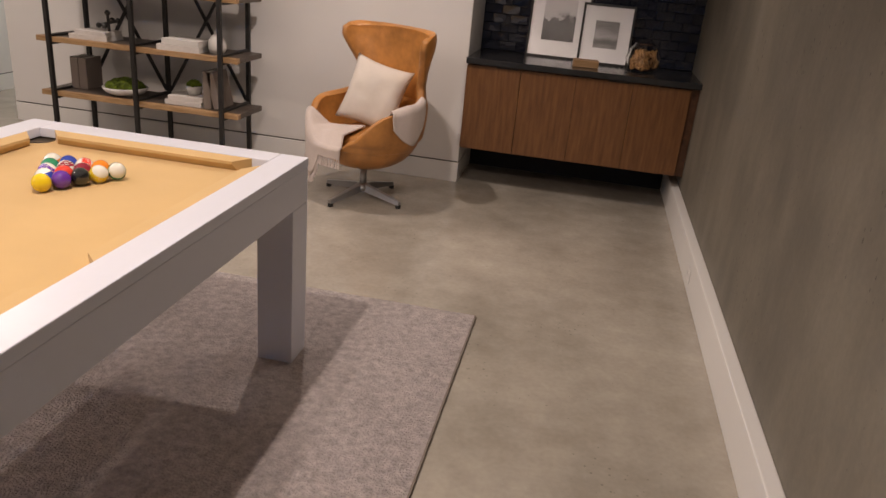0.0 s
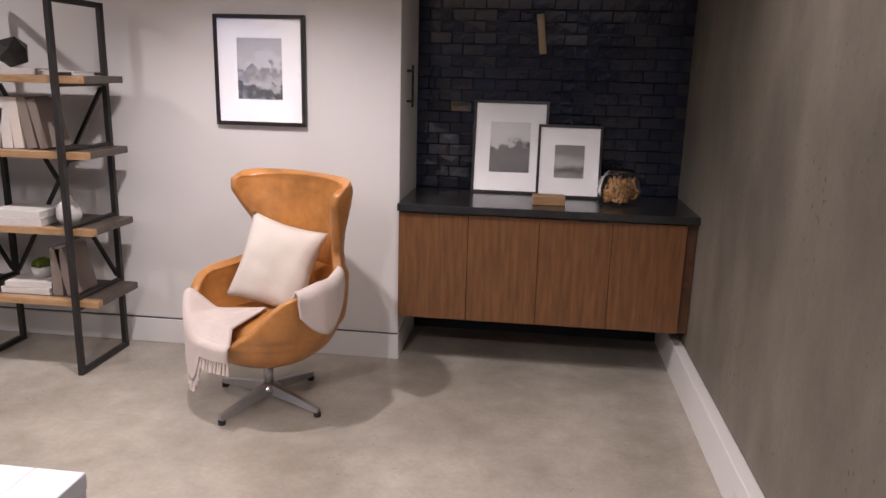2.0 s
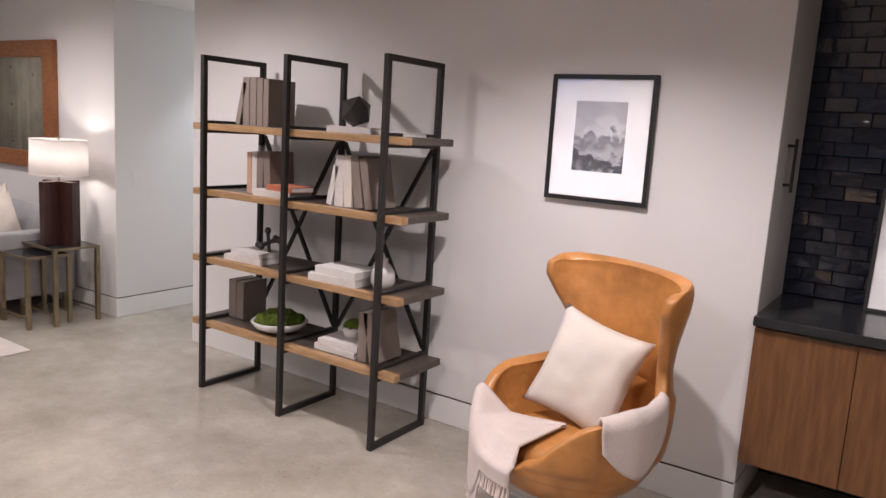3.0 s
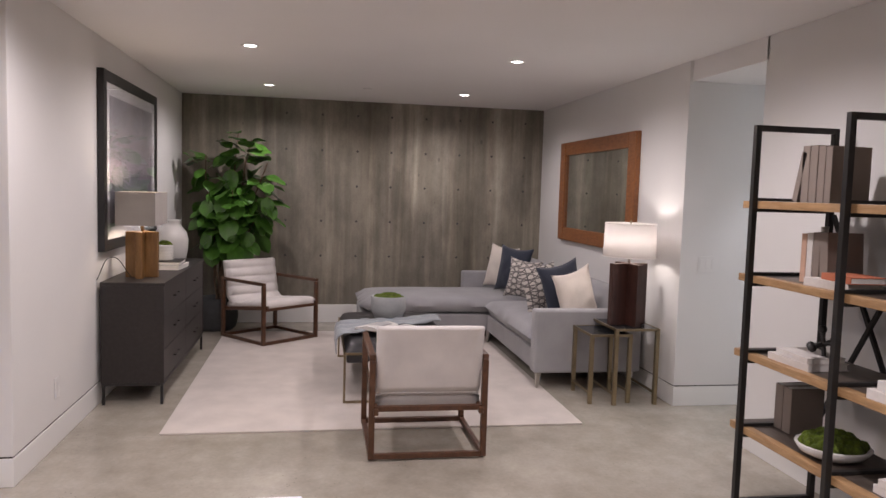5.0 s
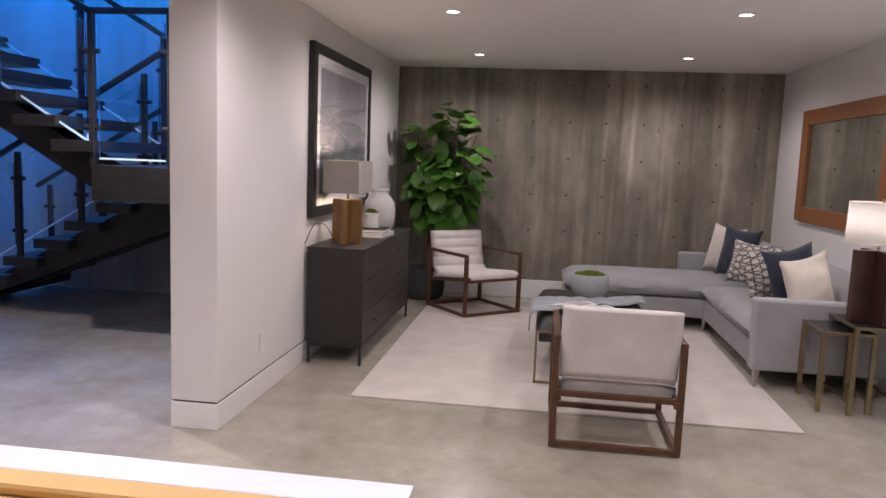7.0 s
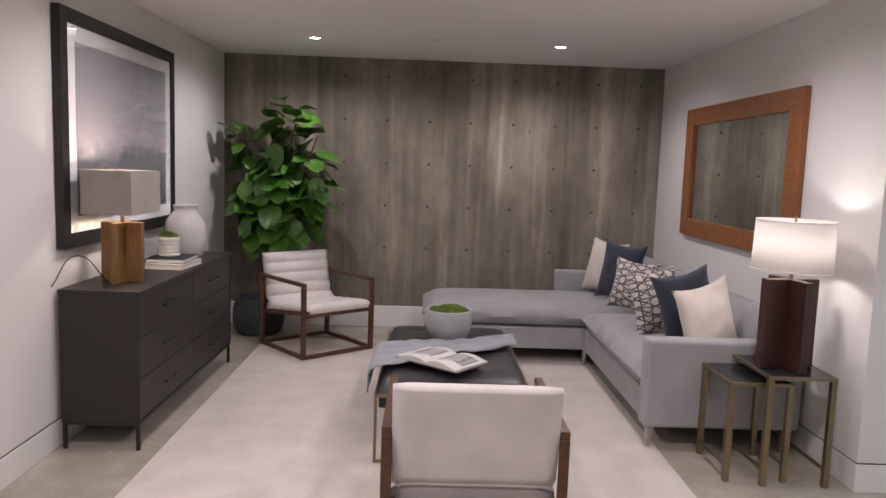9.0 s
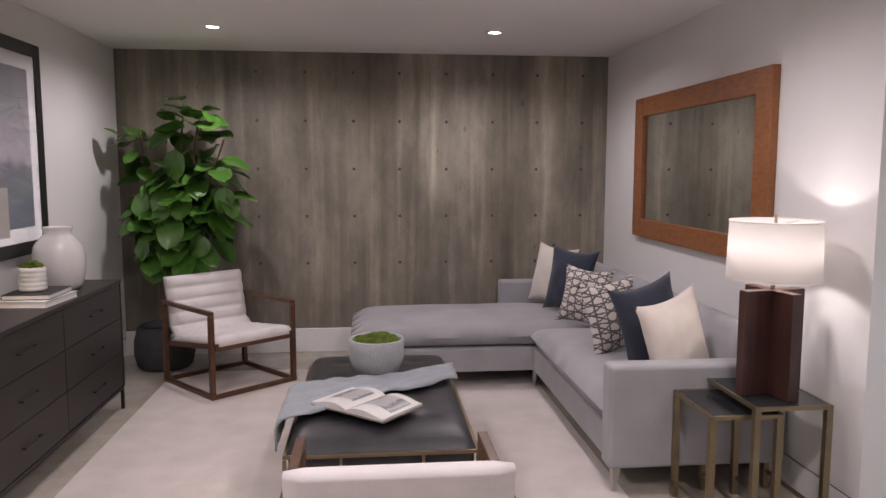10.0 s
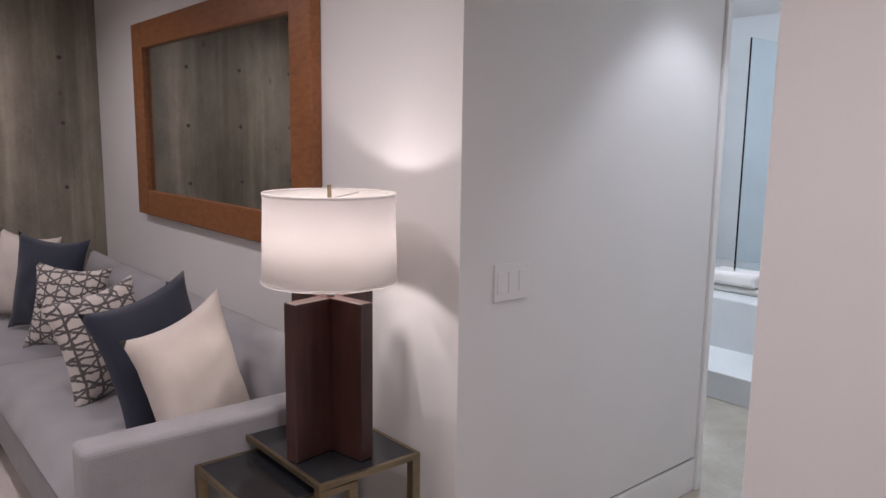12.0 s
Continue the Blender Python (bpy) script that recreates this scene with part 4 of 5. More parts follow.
# ---- sling armchairs ----
def armchair(m, label):
    """Local -y is the front; 0.67 wide, 0.68 deep."""
    t = thing("armchair", 0, 0, 0, 0, label, "armchair", "walnut sling armchairs")
    w, d, b = 0.335, 0.34, 0.017
    for s in (-1, 1):
        x = s * (w - b)
        part("front_leg", box(x - b, x + b, -d, -d + 2 * b, 0, 0.56, 0.004), M_WALNUT2, t)
        part("rear_leg", box(x - b, x + b, d - 2 * b, d, 0, 0.56, 0.004), M_WALNUT2, t)
        part("armrest", box(x - b, x + b, -d + 0.002, d - 0.002, 0.561, 0.59, 0.004), M_WALNUT2, t)
        part("floor_runner", box(x - b + 0.002, x + b - 0.002, -d + 2 * b, d - 2 * b, 0, 0.03, 0.003), M_WALNUT2, t)
        part("seat_rail", box(-0.013, 0.013, -0.36, 0.36, -0.018, 0.018, 0.003, m=pose(x * 0.93, 0.0, 0.315, -7)), M_WALNUT2, t)
    for y, z in ((-d + b, 0.335), (d - b, 0.285), (-d + b, 0.015), (d - b, 0.015)):
        part("cross_rail", box(-w + 2 * b, w - 2 * b, y - b + 0.002, y + b - 0.002, z - 0.015, z + 0.015, 0.003), M_WALNUT2, t)

    def sling(u, v):
        """Channelled upholstery: seat from the front edge to the crease, then the reclined back."""
        L = v * 1.20
        if L < 0.62:
            y, z = -0.335 + L, 0.365 - 0.06 * L / 0.62
            n = Vector((0, 0.09, 1))
        else:
            q = L - 0.62
            y, z = 0.285 - 0.02 + q * 0.15, 0.305 + q * 0.765
            if q < 0.12:
                y, z = y - 0.06 * (1 - q / 0.12), z + 0.03 * (1 - q / 0.12)
            n = Vector((0, -0.98, 0.2))
        return y, z, n

    bm = bmesh.new()
    ribs = 9
    nv = 90
    top, bot = [], []
    for j in range(nv + 1):
        v = j / nv
        y, z, n = sling(0, v)
        L = v * 1.20
        puff = abs(math.sin(max(0, L - 0.18) / 1.02 * math.pi * ribs)) ** 0.45 if L > 0.18 else 1.0
        th_ = 0.035 + 0.022 * puff
        e = min(1, v / 0.02, (1 - v) / 0.02)
        th_ *= 0.45 + 0.55 * math.sqrt(max(0, e))
        rt, rb = [], []
        for i in range(13):
            a = i / 12 * 2 - 1
            k = max(0.5, (1 - abs(a) ** 14) ** 0.5)
            rt.append(bm.verts.new(Vector((a * 0.298, y, z)) + n.normalized() * th_ * (0.35 + 0.65 * k)))
            rb.append(bm.verts.new(Vector((a * 0.298, y, z)) - n.normalized() * 0.028 * k))
        top.append(rt)
        bot.append(rb)
    for rows in (top, bot):
        for p, q in zip(rows, rows[1:]):
            for i in range(12):
                bm.faces.new((p[i], p[i + 1], q[i + 1], q[i]))
    for p, q, p2, q2 in zip(top, top[1:], bot, bot[1:]):
        bm.faces.new((p[0], q[0], q2[0], p2[0]))
        bm.faces.new((p[12], q[12], q2[12], p2[12]))
    for e_ in (0, nv):
        for i in range(12):
            bm.faces.new((top[e_][i], top[e_][i + 1], bot[e_][i + 1], bot[e_][i]))
    part("sling_cushion", bm, M_WHITEFAB, t, "white channel-tufted upholstery", smooth=True)
    t.matrix_world = m
    return t


armchair(pose(-4.615, 3.645, 0.012, 0, 0, -90), "white channel-tufted armchair with walnut frame standing on the rug edge")
armchair(pose(-7.735, 2.56, 0.012, 0, 0, 131), "white channel-tufted armchair with walnut frame beside the potted fig tree")

# ---- ivory rug ----
solid("ivory_rug", box(-8.0, -4.82, 2.10, 4.76, 0, 0.012, 0.004), M_RUG, "large plain ivory wool rug on concrete", "rug")

# ---- sectional sofa ----
so = thing("sectional_sofa", -7.0, 5.05, 0, 0, "grey upholstered sectional sofa with chaise and slim metal legs", "sofa")


def sb(name, x0, x1, y0, y1, z0, z1, bev, label=""):
    return part(name, box(x0 + 7.0, x1 + 7.0, y0 - 5.05, y1 - 5.05, z0, z1, bev, 4), M_SOFA, so, label, smooth=False)


def puffed(name, x0, x1, y0, y1, z0, z1, crown):
    """A seat cushion with rounded edges and a crowned top."""
    bm = bmesh.new()
    nx, ny = 24, 20

    def rr(a):
        return (1 - abs(a) ** 10) ** 0.5
    for s in (0, 1):
        def f(u, v):
            a, b = 2 * u - 1, 2 * v - 1
            k = rr(a) * rr(b)
            mid = (z0 + z1) / 2
            z = mid + (1 if s else -1) * (z1 - z0) / 2 * k
            if s:
                z += crown * (1 - a * a) * (1 - b * b) + 0.005 * noise.noise((u * 5, v * 5, x0))
            return Vector((x0 + (x1 - x0) * u + 7.0, y0 + (y1 - y0) * v - 5.05, z))
        grid(nx, ny, f, bm)
    bmesh.ops.remove_doubles(bm, verts=bm.verts, dist=0.001)
    return part(name, bm, M_SOFA, so, smooth=True)


sb("base", -7.378, -5.785, 4.70, 5.54, 0.13, 0.295, 0.012)
sb("chaise_base", -8.30, -7.38, 3.45, 5.54, 0.13, 0.295, 0.012)
puffed("seat_cushion", -7.385, -5.79, 4.67, 5.40, 0.296, 0.455, 0.02)
puffed("chaise_cushion", -8.30, -7.375, 3.43, 5.40, 0.296, 0.455, 0.02)
sb("east_arm", -5.782, -5.66, 4.67, 5.54, 0.13, 0.625, 0.022)
sb("west_arm", -8.42, -8.302, 4.62, 5.54, 0.13, 0.625, 0.022)
sb("backrest", -8.30, -5.785, 5.40, 5.54, 0.296, 0.70, 0.025)
for x0, x1 in ((-8.26, -7.03), (-7.02, -5.80)):
    bm = cushion_mesh(x1 - x0, 0.36, 0.17, x0, 18, 0.02)
    bmesh.ops.transform(bm, matrix=pose((x0 + x1) / 2 + 7.0, 5.33 - 5.05, 0.44, -10), verts=bm.verts)
    part("back_cushion", bm, M_SOFA, so, smooth=True)
for x, y in ((-5.71, 4.72), (-7.42, 4.73), (-8.25, 3.50), (-7.43, 3.50), (-5.71, 5.48), (-8.35, 5.48)):
    bm = tube((x + 7.0, y - 5.05, 0.131), (x + 7.0 + (0.015 if x > -6 else 0), y - 5.05 - 0.012, 0.0), 0.028, 4, r2=0.011)
    part("leg", bm, M_SILVER, so, "tapered metal leg")


def lattice_print(name):
    """Cream cloth printed with a dark grid of crossing lines, each drawn like a strip of thorn."""
    m = woven(name, (0.60, 0.555, 0.51))
    nt = m.node_tree
    b = nt.nodes["Principled BSDF"]
    base = b.inputs["Base Color"].links[0].from_socket
    tc = nt.nodes.new("ShaderNodeTexCoord")
    warp = nt.nodes.new("ShaderNodeTexNoise")
    warp.inputs["Scale"].default_value = 30
    nt.links.new(tc.outputs["Object"], warp.inputs["Vector"])
    total = None
    for angle in (0, 60, 120, 90):
        mp = nt.nodes.new("ShaderNodeMapping")
        mp.inputs["Rotation"].default_value = (0, radians(angle), 0)
        nt.links.new(tc.outputs["Object"], mp.inputs[0])
        w = nt.nodes.new("ShaderNodeTexWave")
        w.bands_direction = "X"
        w.inputs["Scale"].default_value, w.inputs["Distortion"].default_value, w.inputs["Detail"].default_value = 5.6, 1.0, 2
        w.inputs["Detail Scale"].default_value = 8
        nt.links.new(mp.outputs[0], w.inputs["Vector"])
        if total is None:
            total = w.outputs["Fac"]
        else:
            mxm = nt.nodes.new("ShaderNodeMath")
            mxm.operation = "MAXIMUM"
            nt.links.new(total, mxm.inputs[0])
            nt.links.new(w.outputs["Fac"], mxm.inputs[1])
            total = mxm.outputs[0]
    r = nt.nodes.new("ShaderNodeMapRange")
    r.inputs[1].default_value, r.inputs[2].default_value = 0.90, 0.97
    nt.links.new(total, r.inputs[0])
    mix = nt.nodes.new("ShaderNodeMix")
    mix.data_type = "RGBA"
    nt.links.new(r.outputs[0], mix.inputs[0])
    nt.links.new(base, mix.inputs[6])
    mix.inputs[7].default_value = (0.11, 0.10, 0.10, 1)
    nt.links.new(mix.outputs[2], b.inputs["Base Color"])
    return m


M_LATTICE = lattice_print("lattice_print_linen")
PILLOWS = [(-8.03, 4.94, 0.49, M_CREAM, 31, 4, -12, "large cream linen pillow in the sofa corner"),
           (-7.70, 5.0, 0.50, M_NAVY, 35, 3, -10, "navy linen pillow in front of a cream pillow"),
           (-7.29, 4.99, 0.41, M_LATTICE, 50, 5, -14, "cream pillow with dark lattice print on the sofa"),
           (-6.52, 5.03, 0.44, M_LATTICE, 106, -8, -14, "cream pillow with dark lattice print leaning on a navy pillow"),
           (-6.10, 5.10, 0.50, M_NAVY, 112, -10, -12, "navy linen pillow leaning near the sofa arm"),
           (-5.86, 5.125, 0.47, M_CREAM, 114, -12, -9, "large cream linen pillow leaning against the sofa arm")]
for i, (px, py, ps, pm, prz, plean, pback, plab) in enumerate(PILLOWS):
    solid("throw_pillow", cushion_mesh(ps * 0.88, ps, 0.17, i + 5, 18, 0.15), pm, plab, "pillow", pose(px, py, 0.465, pback, plean, prz), "sofa pillows", smooth=True)

# ---- ottoman ----
ot = thing("ottoman", -6.09, 3.615, 0, 0, "charcoal leather tufted ottoman on a slim brass frame", "ottoman")


def otto_top(u, v):
    a, b = 2 * u - 1, 2 * v - 1
    k = ((1 - abs(a) ** 14) * (1 - abs(b) ** 14)) ** 0.5
    z = 0.36 + 0.075 * k + 0.012 * (1 - a * a) * (1 - b * b)
    for tx in (-0.66, -0.22, 0.22, 0.66):
        for ty in (-0.5, 0.0, 0.5):
            z -= 0.014 * math.exp(-(((a - tx) * 0.71) ** 2 + ((b - ty) * 0.4) ** 2) / 0.0022)
    return Vector((a * 0.71, b * 0.395, z))


bm = grid(48, 32, otto_top)
part("cushion", bm, M_BLKLEATHER, ot, "tufted charcoal leather", smooth=True)
part("cushion_band", box(-0.70, 0.70, -0.385, 0.385, 0.29, 0.362, 0.012), M_BLKLEATHER, ot)
for s in (-1, 1):
    part("long_rail", box(-0.715, 0.715, s * 0.398 - 0.008, s * 0.398 + 0.008, 0.352, 0.368, 0.002), M_BRASS, ot)
    part("short_rail", box(s * 0.713 - 0.008, s * 0.713 + 0.008, -0.389, 0.389, 0.352, 0.368, 0.002), M_BRASS, ot)
    part("floor_bar", box(s * 0.713 - 0.008, s * 0.713 + 0.008, -0.389, 0.389, 0.012, 0.028, 0.002), M_BRASS, ot)
    for q in (-1, 1):
        part("leg", box(s * 0.713 - 0.008, s * 0.713 + 0.008, q * 0.398 - 0.0079, q * 0.398 + 0.0079, 0.012, 0.351, 0.001), M_BRASS, ot)
        part("strap", box(s * 0.7135 - 0.006, s * 0.7135 + 0.006, q * 0.17 - 0.006, q * 0.17 + 0.006, 0.29, 0.3515), M_BRASS, ot)
bw = thing("planter_bowl", -6.28, 3.60, 0.447, 0, "grey cast-stone bowl filled with green moss on the ottoman", "bowl")
part("bowl", lathe([(0, 0), (0.085, 0), (0.118, 0.02), (0.145, 0.09), (0.146, 0.188), (0.140, 0.195), (0.133, 0.188), (0.126, 0.12), (0, 0.11)], 40), M_STONEBOWL, bw, smooth=True)
o = part("moss", moss_dome(0.127, 0.035, 4), M_MOSS, bw, "bright green moss", smooth=True)
o.location.z = 0.165
gt = thing("grey_throw", -6.05, 3.6, 0.445, 0, "grey throw blanket laid across the ottoman", "blanket")


def gthrow(u, v):
    """Runs across the top from the far long edge, turned, then hangs over the near one."""
    s = u * 0.97 - 0.56
    x = 0.06 - 0.55 * max(s, -0.40) + (v - 0.5) * (0.36 - 0.18 * s + 0.05 * math.sin(u * 5)) + 0.03 * noise.noise((u * 3, v * 2, 9))
    z = 0.012 + 0.034 * abs(noise.noise((u * 7, v * 5, 2))) + 0.010 * math.sin(v * 9 + u * 4) ** 2
    if s < -0.36:
        q = -0.36 - s
        return Vector((x, -0.36 - 0.075 * math.sin(min(1, q / 0.1) * math.pi / 2), z - max(0, q - 0.05) * 0.9))
    return Vector((x, s, z))


o = part("cloth", grid(36, 16, gthrow), M_GREYTHROW, gt, smooth=True)
modifier(o, "SOLIDIFY", thickness=0.007, offset=1)
bk = thing("open_book", -5.67, 3.55, 0.476, 49, "open picture book lying on the grey throw", "book")
P_PAGE = print_material("page_print", [(0.2, g3(0.12)), (0.5, g3(0.30)), (0.8, g3(0.10)), (1.0, g3(0.4))], 22, 0.25)
for s in (-1, 1):
    def leaf(u, v):
        return Vector((s * (0.004 + 0.205 * u), (v - 0.5) * 0.27, 0.012 + 0.022 * math.sin(min(1, u * 1.15) * math.pi) ** 0.8 * (1 - 0.4 * u)))
    bm = grid(12, 2, leaf)
    r = bmesh.ops.extrude_face_region(bm, geom=list(bm.faces))
    for v in [g_ for g_ in r["geom"] if isinstance(g_, bmesh.types.BMVert)]:
        v.co.z = 0.002
    part("page_block", bm, M_PAPER, bk)

    def pic(u, v):
        q = leaf(0.14 + 0.74 * u, 0.30 + 0.55 * v)
        return q + Vector((0, 0, 0.0015))
    part("printed_photo", grid(10, 2, pic), P_PAGE, bk)
part("cover", box(-0.215, 0.215, -0.14, 0.14, -0.003, 0.0015), M_TAUPE, bk)


# ---- nesting tables and lamp ----
def side_table(x0, x1, y0, y1, top, label):
    t = thing("side_table", (x0 + x1) / 2, (y0 + y1) / 2, 0, 0, label, "side table", "nesting tables")
    w, d = (x1 - x0) / 2, (y1 - y0) / 2
    part("top", box(-w + 0.012, w - 0.012, -d + 0.012, d - 0.012, top - 0.014, top - 0.002), M_STONE, t, "dark glossy inset top")
    for s in (-1, 1):
        part("top_rim", box(-w, w, s * d - (0.0119 if s > 0 else 0), s * d + (0.0119 if s < 0 else 0), top - 0.018, top, 0.001), M_BRASS, t)
        part("top_rim", box(s * w - (0.0118 if s > 0 else 0), s * w + (0.0118 if s < 0 else 0), -d + 0.0121, d - 0.0121, top - 0.018, top, 0.001), M_BRASS, t)
        part("stretcher", box(-w + 0.024, w - 0.024, s * d - (0.014 if s > 0 else 0.0), s * d + (0.014 if s < 0 else 0), 0.075, 0.089, 0.001), M_BRASS, t)
        for q in (-1, 1):
            lw = 0.028
            part("leg", box(s * w - (lw if s > 0 else 0), s * w + (lw if s < 0 else 0), q * d - (lw if q > 0 else 0), q * d + (lw if q < 0 else 0), 0, top - 0.0185, 0.001), M_BRASS, t)
    return t


side_table(-5.71, -5.225, 5.135, 5.475, 0.56, "taller brass nesting table with a dark glossy top")
side_table(-5.655, -5.275, 4.97, 5.29, 0.51, "lower brass nesting table tucked beside the taller one")
la = thing("table_lamp", -5.43, 5.30, 0.56, 0, "table lamp with white drum shade and crossed dark wood base", "lamp")
M_LBASE = wood("dark_rosewood", (0.032, 0.013, 0.010), (0.062, 0.026, 0.020), (8, 8, 1), 0.35)
part("base_panel", box(-0.15, 0.15, -0.022, 0.022, 0, 0.455, 0.002, m=pose(0, 0, 0, 0, 0, 10)), M_LBASE, la)
for s in (-1, 1):
    part("base_panel", box(-0.024, 0.024, s * 0.086 - 0.063, s * 0.086 + 0.063, 0, 0.455, 0.002, m=pose(0, 0, 0, 0, 0, 10)), M_LBASE, la)
part("neck", tube((0, 0, 0.455), (0, 0, 0.50), 0.011, 12), M_SILVER, la, smooth=True)
sd = part("shade", lathe([(0.192, 0.505), (0.185, 0.75)], 56), M_SHADE, la, "white linen drum shade", smooth=True)
modifier(sd, "SOLIDIFY", thickness=0.002, offset=0)
for r_, z_ in ((0.1935, 0.505), (0.1865, 0.75)):
    part("shade_trim", lathe([(r_, z_ - 0.004), (r_ + 0.0015, z_ - 0.004), (r_ + 0.0015, z_ + 0.004), (r_, z_ + 0.004)], 56), M_SHADE, la, smooth=True)
for k in range(3):
    a = k * 2.094
    part("spider", tube((0, 0, 0.735), (0.184 * math.cos(a), 0.184 * math.sin(a), 0.742), 0.0025, 6), M_SILVER, la)
part("finial", tube((0, 0, 0.73), (0, 0, 0.775), 0.006, 10), M_BRASS, la)

# ---- dresser and what stands on it ----
dr = thing("dresser", -6.345, 1.80, 0, 0, "charcoal wood six-drawer dresser on a slim black metal frame", "dresser")
part("carcass", box(-0.86, 0.86, -0.205, 0.175, 0.15, 0.812), M_DRESSER, dr)
part("top_board", box(-0.87, 0.87, -0.21, 0.205, 0.8125, 0.835, 0.002), M_DRESSER, dr)
for s in (-1, 1):
    part("side_panel", box(s * 0.869 - (0.009 if s > 0 else 0), s * 0.869 + (0.009 if s < 0 else 0), -0.206, 0.20, 0.148, 0.812, 0.001), M_DRESSER, dr)
for c_ in (0, 1):
    for r_ in range(3):
        x0, z0 = -0.857 + c_ * 0.858, 0.155 + r_ * 0.2185
        dw = part("drawer_front", box(x0 + 0.002, x0 + 0.855, 0.176, 0.196, z0 + 0.002, z0 + 0.2155, 0.0015), M_DRESSER, dr)
        cx = x0 + 0.428
        hd_ = part("handle", box(cx - 0.095, cx + 0.095, 0.212, 0.219, z0 + 0.105, z0 + 0.115, 0.002), M_STEEL, dw, "black bar handle")
        for s in (-1, 1):
            part("standoff", box(cx + s * 0.085 - 0.004, cx + s * 0.085 + 0.004, 0.1962, 0.2118, z0 + 0.106, z0 + 0.114), M_STEEL, dw)
for x in (-0.86, 0.86):
    for y in (-0.19, 0.185):
        part("leg", box(x - 0.009, x + 0.009, y - 0.009, y + 0.009, 0, 0.128, 0.001), M_STEEL, dr)
for y in (-0.19, 0.185):
    part("base_rail", box(-0.869, 0.869, y - 0.009, y + 0.009, 0.129, 0.1475, 0.001), M_STEEL, dr)
for x in (-0.86, 0.86):
    part("base_rail", box(x - 0.009, x + 0.009, -0.18, 0.175, 0.129, 0.1475, 0.001), M_STEEL, dr)

l2 = thing("dresser_lamp", -5.80, 1.79, 0.835, 0, "table lamp with grey rectangular shade and golden wood base", "lamp")
part("base_panel", box(-0.115, 0.115, -0.022, 0.022, 0, 0.325, 0.002), M_BURL, l2)
for s in (-1, 1):
    part("base_panel", box(-0.022, 0.022, s * 0.066 - 0.043, s * 0.066 + 0.043, 0, 0.325, 0.002), M_BURL, l2)
part("neck", tube((0, 0, 0.325), (0, 0, 0.40), 0.010, 12), M_BRASS, l2, smooth=True)
for s in (-1, 1):
    part("shade_panel", box(-0.205, 0.205, s * 0.128 - 0.002, s * 0.128 + 0.002, 0.375, 0.605), M_SHADE2, l2, "grey fabric shade panel")
    part("shade_panel", box(s * 0.203 - 0.002, s * 0.203 + 0.002, -0.1258, 0.1258, 0.375, 0.605), M_SHADE2, l2, "grey fabric shade panel")
cu = bpy.data.curves.new("cord", "CURVE")
cu.dimensions, cu.bevel_depth = "3D", 0.003
sp = cu.splines.new("BEZIER")
sp.bezier_points.add(2)
for bp_, co in zip(sp.bezier_points, ((0.06, -0.06, 0.005), (0.22, -0.15, 0.16), (0.37, -0.205, 0.02))):
    bp_.co = co
    bp_.handle_left_type = bp_.handle_right_type = "AUTO"
cu.materials.append(M_RUBBER)
co_ = new("cord", cu)
co_.parent = l2

for i, (w_, h_, d_, c_, z_) in enumerate(((0.032, 0.34, 0.26, M_PAPER, 0.835), (0.026, 0.30, 0.23, M_STEEL, 0.868))):
    book(-6.42 - 0.02 * i, 1.84, z_, w_, h_, d_, c_, -4 + 5 * i, 0, "large book lying flat on the dresser" if i == 0 else "dark book stacked on a pale one on the dresser", True)
rp = thing("ribbed_pot", -6.43, 1.82, 0.895, 0, "white ribbed ceramic pot with a moss ball on books", "pot")
prof = [(0, 0), (0.058, 0)]
for k in range(5):
    prof += [(0.064, 0.004 + 0.024 * k), (0.069, 0.012 + 0.024 * k), (0.064, 0.022 + 0.024 * k)]
part("pot", lathe(prof + [(0.058, 0.126), (0.052, 0.12), (0, 0.115)], 32), M_CERAMIC, rp, smooth=True)
o = part("moss", moss_dome(0.055, 0.045, 7), M_MOSS, rp, "green moss", smooth=True)
o.location.z = 0.118
solid("ceramic_vase", lathe([(r_ * 1.18, z_ * 1.08) for r_, z_ in ((0, 0), (0.085, 0), (0.105, 0.03), (0.118, 0.12), (0.120, 0.18), (0.108, 0.24), (0.075, 0.285), (0.062, 0.30), (0.066, 0.325), (0.074, 0.335), (0.068, 0.336), (0.055, 0.30), (0.06, 0.28), (0, 0.26))], 40), M_CERAMIC, "glossy white shouldered ceramic vase on the dresser", "vase", pose(-6.84, 1.79, 0.835), smooth=True)


# ---- fiddle-leaf fig ----
random.seed(11)
fig = thing("fig_tree", -8.22, 1.98, 0, 0, "tall fiddle-leaf fig tree in a dark round planter", "tree")
pt = part("planter", lathe([(0, 0), (0.17, 0), (0.205, 0.03), (0.225, 0.12), (0.222, 0.22), (0.195, 0.32), (0.18, 0.335), (0.17, 0.33), (0.185, 0.27), (0, 0.27)], 44), M_POT, fig, "dark matte planter", smooth=True)
part("soil", lathe([(0, 0.285), (0.178, 0.278)], 30), M_SOIL, pt)


def limb(points, r0, r1):
    cv = bpy.data.curves.new("limb", "CURVE")
    cv.dimensions, cv.bevel_depth, cv.bevel_resolution = "3D", 1.0, 3
    s_ = cv.splines.new("POLY")
    s_.points.add(len(points) - 1)
    for i, (p_, q_) in enumerate(zip(s_.points, points)):
        p_.co = (*q_, 1)
        p_.radius = r0 + (r1 - r0) * i / (len(points) - 1)
    cv.materials.append(M_BARK)
    o_ = new("limb", cv)
    o_.parent = fig
    return o_


